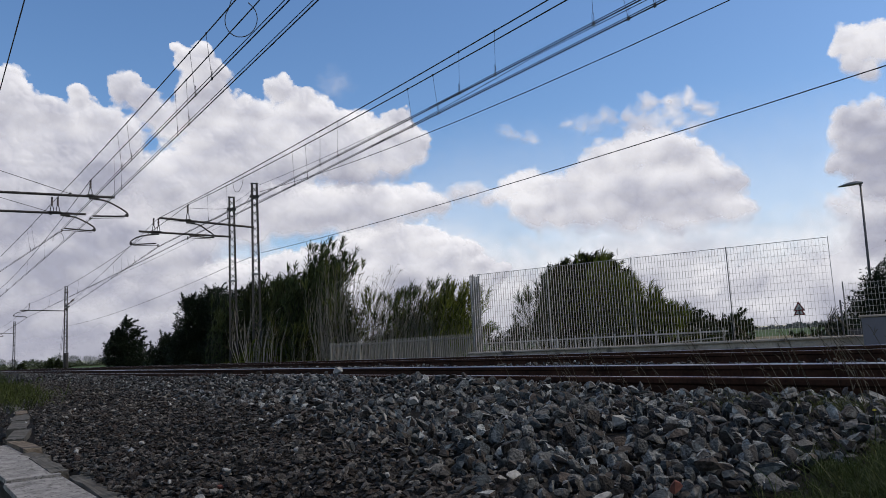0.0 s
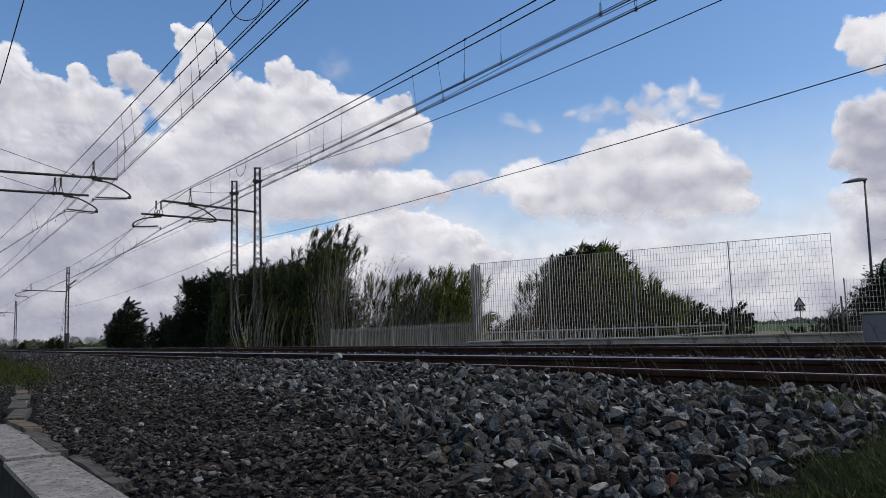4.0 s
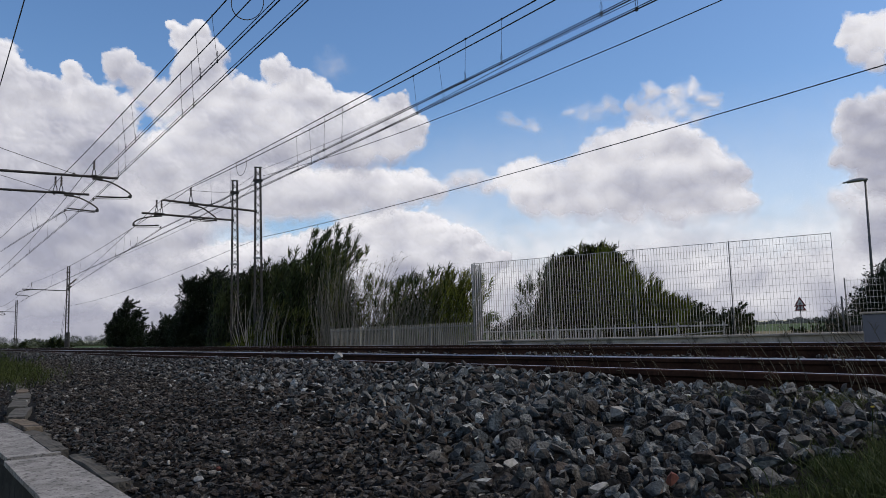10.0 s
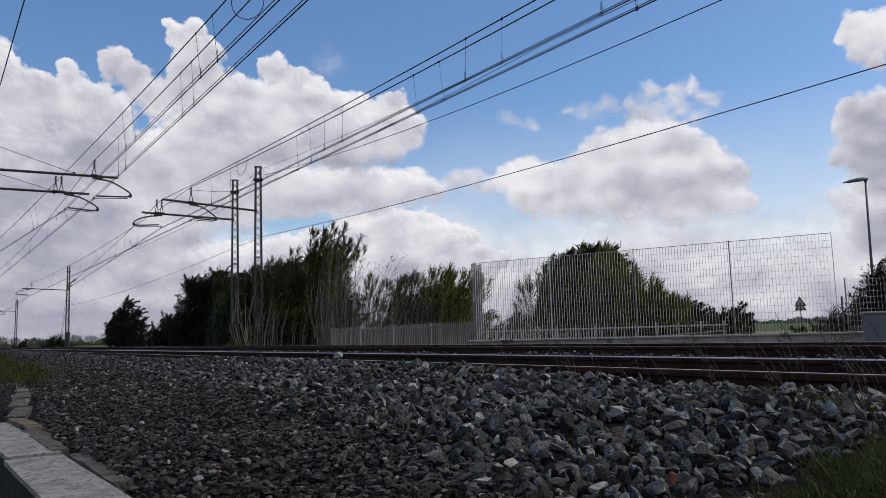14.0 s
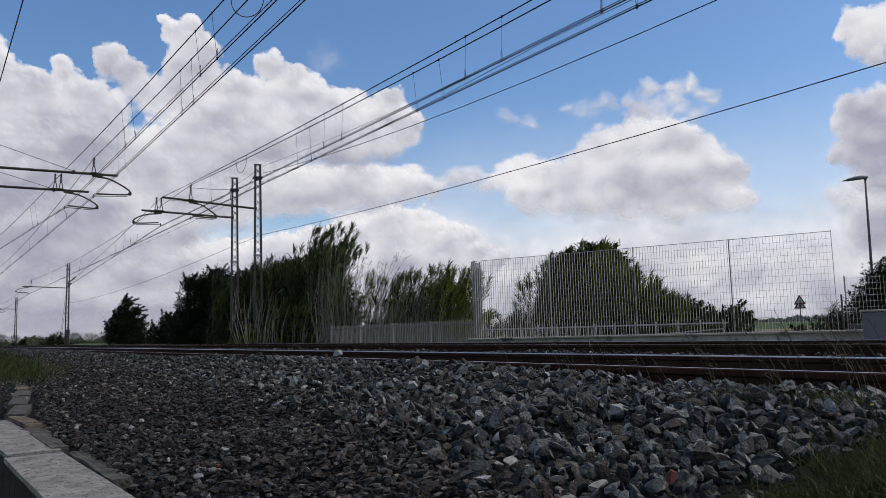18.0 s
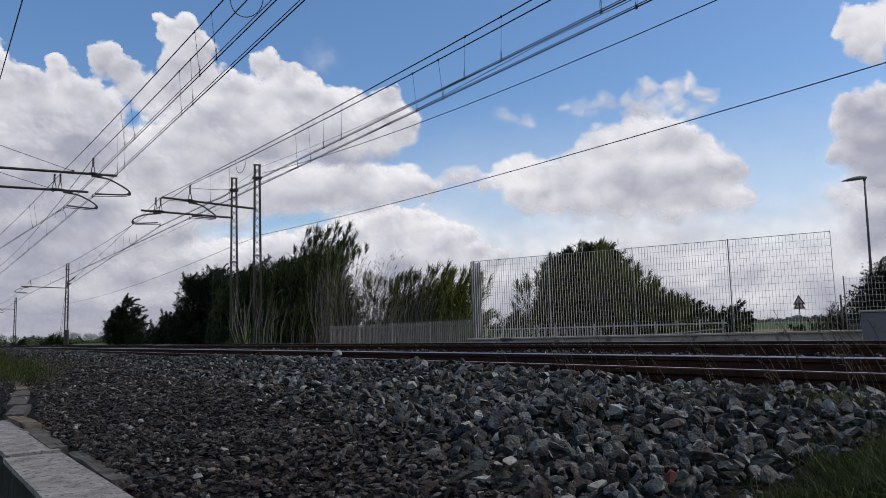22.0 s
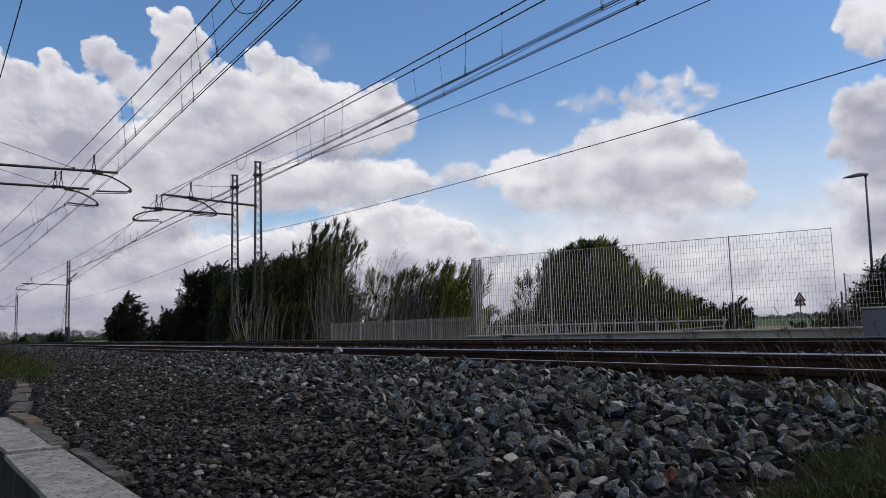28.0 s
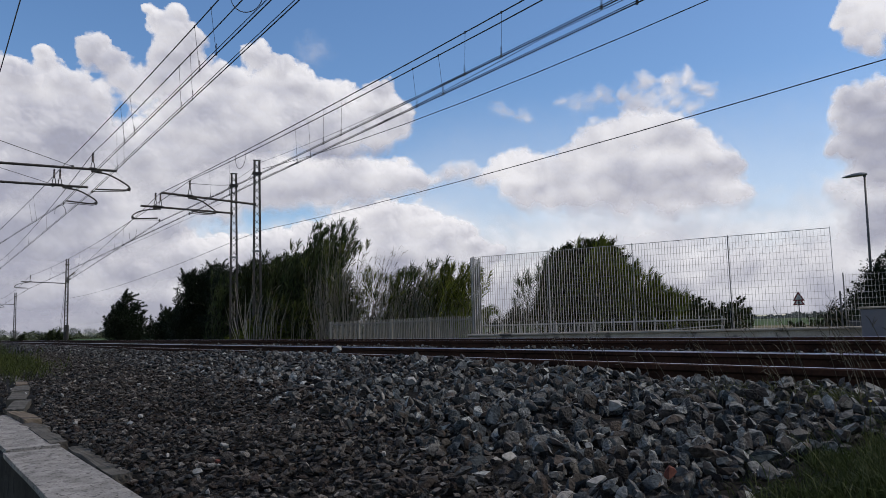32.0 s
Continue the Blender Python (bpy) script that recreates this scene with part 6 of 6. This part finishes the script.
def build_ballast():
    rng = np.random.RandomState(77)
    fine, plain = [stone_shape(i, 11, 0.022) for i in range(16)], [stone_shape(40 + i, 12) for i in range(14)]

    def fresh_edge(x):
        """Where the fresh ballast ends and the old gravel begins."""
        return np.interp(x, [-20, -8.3, -5.0, -3.4, -2.7, -2.2, -1.9, -1.0], [2.8, 2.26, 2.06, 1.68, 1.50, 1.37, 1.28, 1.2])

    def kerb_edge(x):
        return np.interp(x, [-14, -9, -7, -6, -4.4, 0], [1.25, 0.95, 0.75, 0.67, 0.68, 0.73])

    proud = np.array([(-7.05, 3.48), (-4.0, 2.48), (-2.33, 2.47), (-1.42, 1.43), (-1.9, 1.53), (-1.36, 1.64)])

    def bare(p):
        """False where a stone would lie on or just before one of those that stand out."""
        ok = np.ones(len(p), bool)
        for q in proud:
            for s in (1.0, 0.975, 0.95):
                ok &= np.hypot(p[:, 0] - q[0] * s, p[:, 1] - q[1] * s) > 0.058
        return ok

    def fresh(p, r):
        k = p[:, 1] > fresh_edge(p[:, 0]) + rng.normal(size=len(r)) * 0.12
        k &= ((p[:, 0] + 0.90) / 0.46) ** 2 + ((p[:, 1] - 2.25) / 0.88) ** 2 > rng.uniform(0.6, 1.3, len(r))
        k &= bare(p)
        return p[k], r[k]

    def old(p, r):
        k = (p[:, 1] < fresh_edge(p[:, 0]) + 0.25) & (p[:, 1] > kerb_edge(p[:, 0]))
        return p[k], r[k]

    def field(n, x0, x1, y0, y1, r0, r1, lift):
        p = np.stack([rng.uniform(x0, x1, n), rng.uniform(y0, y1, n)], 1)
        r = (r0 + (r1 - r0) * rng.uniform(0, 1, n) ** 1.4 * 1.1) * rng.uniform(0.85, 1.15, n)
        z = bed_z(p[:, 0], p[:, 1]) + lift * r * rng.uniform(-0.8, 1.7, n)
        z -= 0.008 * np.clip((p[:, 1] - 2.8) / 0.4, 0, 1) * (p[:, 1] < 3.8) * np.clip((p[:, 0] + 9) / 4, 0, 1)      # the shoulder is lowered beside the near rail to fit the camera's view
        return np.column_stack([p, z]), r

    # the nearest stretch: single stones
    pos, r = field(290, -3.0, -1.5, 1.6, 2.95, 0.026, 0.05, 0.8)
    bed = thing("loose_ballast", pose(0, 0, 0), "loose crushed grey ballast stones beside the rail", "ballast", kind="structure")
    meshes = [soft_edges(mesh_of("stone", v, f, M_STONE_ONE)) for v, f in fine]
    pos, r = pos[bare(pos)], r[bare(pos)]
    for i in range(len(pos)):
        part("stone", meshes[i % 16], None, bed, at=pose(*pos[i], *rng.uniform(0, 360, 3)) @ Matrix.Scale(float(r[i]), 4))
    pos, r = fresh(*field(17000, -13.0, 0.6, 1.2, 3.72, 0.020, 0.044, 0.7))
    keep = rng.uniform(0, 1, len(r)) < np.clip((pos[:, 0] + 13) / 7.5, 0, 1) ** 1.3
    pos, r = pos[keep], r[keep]
    low_pos, low_r = fresh(*field(3200, -5.5, 0.3, 0.95, 3.6, 0.013, 0.026, 0.4))
    tagged(scatter("ballast", plain, low_pos, low_r, 14, M_DARKER_STONE, 0.9), "small broken stones between coarse ballast", "ballast", kind="stuff")
    close = pos[:, 0] > -4.6
    stale = close & (pos[:, 1] < fresh_edge(pos[:, 0]) + 0.10 + np.abs(rng.normal(size=len(r))) * 0.2)
    close = close & ~stale
    tagged(scatter("ballast", fine, pos[close], r[close] * 1.16, 1, M_STONE, 0.9, True), "coarse crushed grey and bluish ballast stones", "ballast", kind="stuff")
    tagged(scatter("ballast", fine, pos[stale], r[stale] * 1.05, 15, M_STALE, 0.9, True), "coarse dark brownish ballast stones", "ballast", kind="stuff")
    close = close | stale
    tagged(scatter("ballast", plain, pos[~close], r[~close] * 1.08, 13, M_STONE_MID, 0.9), "coarse crushed grey ballast stones along the rail", "ballast", kind="stuff")
    pos, r = fresh(*field(18000, -22, -5.0, 1.75, 3.75, 0.022, 0.042, 0.7))
    keep = rng.uniform(0, 1, len(r)) < np.clip((-5.0 - pos[:, 0]) / 6, 0, 1) ** 0.6
    pos, r = pos[keep], r[keep]
    tagged(scatter("worn_ballast", plain, pos, r * 1.05, 2, M_DARKER_STONE, 0.72), "coarse crushed grey ballast stones along the rail", "ballast", kind="stuff")
    pos, r = field(7000, -60, -22, 2.4, 3.75, 0.035, 0.06, 0.7)
    tagged(scatter("worn_ballast", plain, pos, r, 3, M_DARKER_STONE), "crushed grey ballast stones far along the rail", "ballast", kind="stuff")
    pos, r = old(*field(27000, -9.0, 0.2, 0.64, 2.6, 0.012, 0.028, 0.6))
    tagged(scatter("old_ballast", plain, pos, r * 1.12, 4, M_GRIT, 0.66), "fine dark old gravel beside the kerb", "gravel", kind="stuff")
    pos, r = old(*field(14000, -22, -9.0, 0.9, 3.0, 0.016, 0.032, 0.6))
    tagged(scatter("old_ballast", plain, pos, r * 1.12, 5, M_GRIT, 0.66), "dark old gravel beside the kerb", "gravel", kind="stuff")
    pos, r = field(5000, -17, -5.6, 0.0, 1.0, 0.014, 0.03, 0.6)
    keep = pos[:, 1] < kerb_edge(pos[:, 0]) - 0.22
    tagged(scatter("old_ballast", plain, pos[keep], r[keep], 8, M_GRIT, 0.66), "dark gravel outside the kerb stones", "gravel", kind="stuff")
    pos, r = field(9000, -40, 8.0, 5.42, 8.05, 0.022, 0.042, 0.6)
    tagged(scatter("ballast", plain, pos, r, 6, M_STONE), "grey ballast heaped between the two tracks", "ballast", kind="stuff")
    # the bed goes on past the eye
    pos, r = field(9000, 0.4, 14, 1.0, 3.72, 0.028, 0.05, 0.7)
    tagged(scatter("ballast", plain, pos, r, 9, M_STONE, 0.85), "coarse crushed grey ballast stones beside the rail", "ballast", kind="stuff")
    pos, r = field(12000, -2.3, 14, -0.1, 1.3, 0.016, 0.03, 0.6)
    keep = (pos[:, 1] < 0.72) | (pos[:, 0] > 0.0)
    pos, r = pos[keep], r[keep]
    tagged(scatter("old_ballast", plain, pos, r, 10, M_GRIT, 0.66), "fine dark old gravel at the edge of the bed", "gravel", kind="stuff")
    for y0, y1, s in ((3.98, 5.22, 11), (8.3, 9.55, 12)):
        pos, r = field(7000, -26, 14, y0, y1, 0.026, 0.044, 0.1)
        tagged(scatter("ballast", plain, pos - np.array([0, 0, 0.03]), r, s, M_DARKER_STONE, 0.7), "crushed grey ballast stones between the rails", "ballast", kind="stuff")
    # stones that stand out
    for x, y, z, s, mat, lab in ((-7.05, 3.48, 0.045, 0.085, M_PALE, "large pale ballast stone beside the rail"), (-4.0, 2.48, -0.075, 0.055, M_PALE, "pale ballast stone among grey ones"), (-2.33, 2.47, -0.105, 0.047, M_PALE, "rounded pale ballast stone"),
                                 (-3.44, 1.13, -0.24, 0.032, M_PALE, "small white stone among the gravel"), (-3.09, 0.99, -0.25, 0.02, M_RED, "red brick chip among the gravel"), (-1.36, 1.64, -0.145, 0.034, M_RED, "reddish stone among the ballast"),
                                 (-1.42, 1.43, -0.15, 0.035, M_PALE, "pale flat stone among the ballast"), (-1.9, 1.53, -0.16, 0.034, M_PALE, "pale stone among the ballast"), (-2.93, 0.86, -0.25, 0.028, M_PALE, "flat white stone among the gravel"),
                                 (-5.17, 1.16, -0.25, 0.024, M_PALE, "small white stone among the gravel"), (-3.57, 1.52, -0.215, 0.026, M_PALE, "small white stone among the gravel"), (-8.32, 1.16, -0.245, 0.035, M_PALE, "small white stone among the gravel"), (-5.3, 0.80, -0.27, 0.022, M_PALE, "small white stone among the gravel")):
        v, f = fine[int(abs(x * 10)) % 10]
        ob = part("stone", soft_edges(mesh_of("stone", v * s, f, mat)), None, at=pose(x, y, z + (0.012 if y > 1.4 else 0.0), 20, 10, 50 * x))
        tagged(ob, lab, "stone")
    pos, r = field(170, -14, -0.8, 0.8, 3.4, 0.012, 0.026, 1.2)
    tagged(scatter("pale_chips", plain, pos, r, 7, M_PALE), "scattered small pale stones among the ballast", "stones", kind="stuff")


build_ballast()

# ---- what moves ----


def motions():
    """The clouds drift with the wind; canes and leaf clumps rock in it."""
    a = radians(22)
    drift = Vector((math.sin(a), -math.cos(a), 0)) * (CLOUD_R * 0.062 / 32)
    for ob, home, dist in CLOUDS:
        h = Vector(home)
        walk(ob, [(0.0, Matrix.Translation(h - drift * dist * 9)), (32.0, Matrix.Translation(h + drift * dist * 23))])
    for ob, home, deg, period, phase in SWAY:
        rows = []
        for i in range(65):
            t = 32.0 * i / 64
            q = math.sin(2 * math.pi * t / period / 1.9 + phase) * 0.7 + math.sin(2 * math.pi * t / (period * 2.7) + 2 * phase) * 0.6
            rows.append((t, pose(0, 0, 0, deg * 0.5 * math.cos(t * 1.3 + phase), deg * 1.6 * q, 0) @ Matrix.Translation(home)))
        walk(ob, rows)
    fly = [(0.0, -16.4, 14.8, 1.6), (15.0, -16.4, 14.8, 1.6), (18.0, -8.0, 7.2, 1.5), (19.5, -4.1, 3.5, 0.92), (20.3, -2.538, 2.145, 0.663), (20.4, -2.334, 1.967, 0.635), (20.5, -2.135, 1.779, 0.63), (20.6, -1.953, 1.563, 0.628), (20.7, -1.788, 1.323, 0.632),
           (20.8, -1.629, 1.075, 0.631), (20.9, -1.473, 0.824, 0.624), (21.0, -1.326, 0.56, 0.62), (21.1, -1.171, 0.307, 0.612), (21.2, -1.0, 0.08, 0.592), (21.3, -0.884, -0.106, 0.585), (22.0, -0.2, -1.5, 0.4), (23.5, 1.2, -3.6, -0.6), (32.0, 1.2, -3.6, -0.6)]
    walk(INSECT, [(t, pose(x, y, z, 0, 0, -58)) for t, x, y, z in fly])


motions()
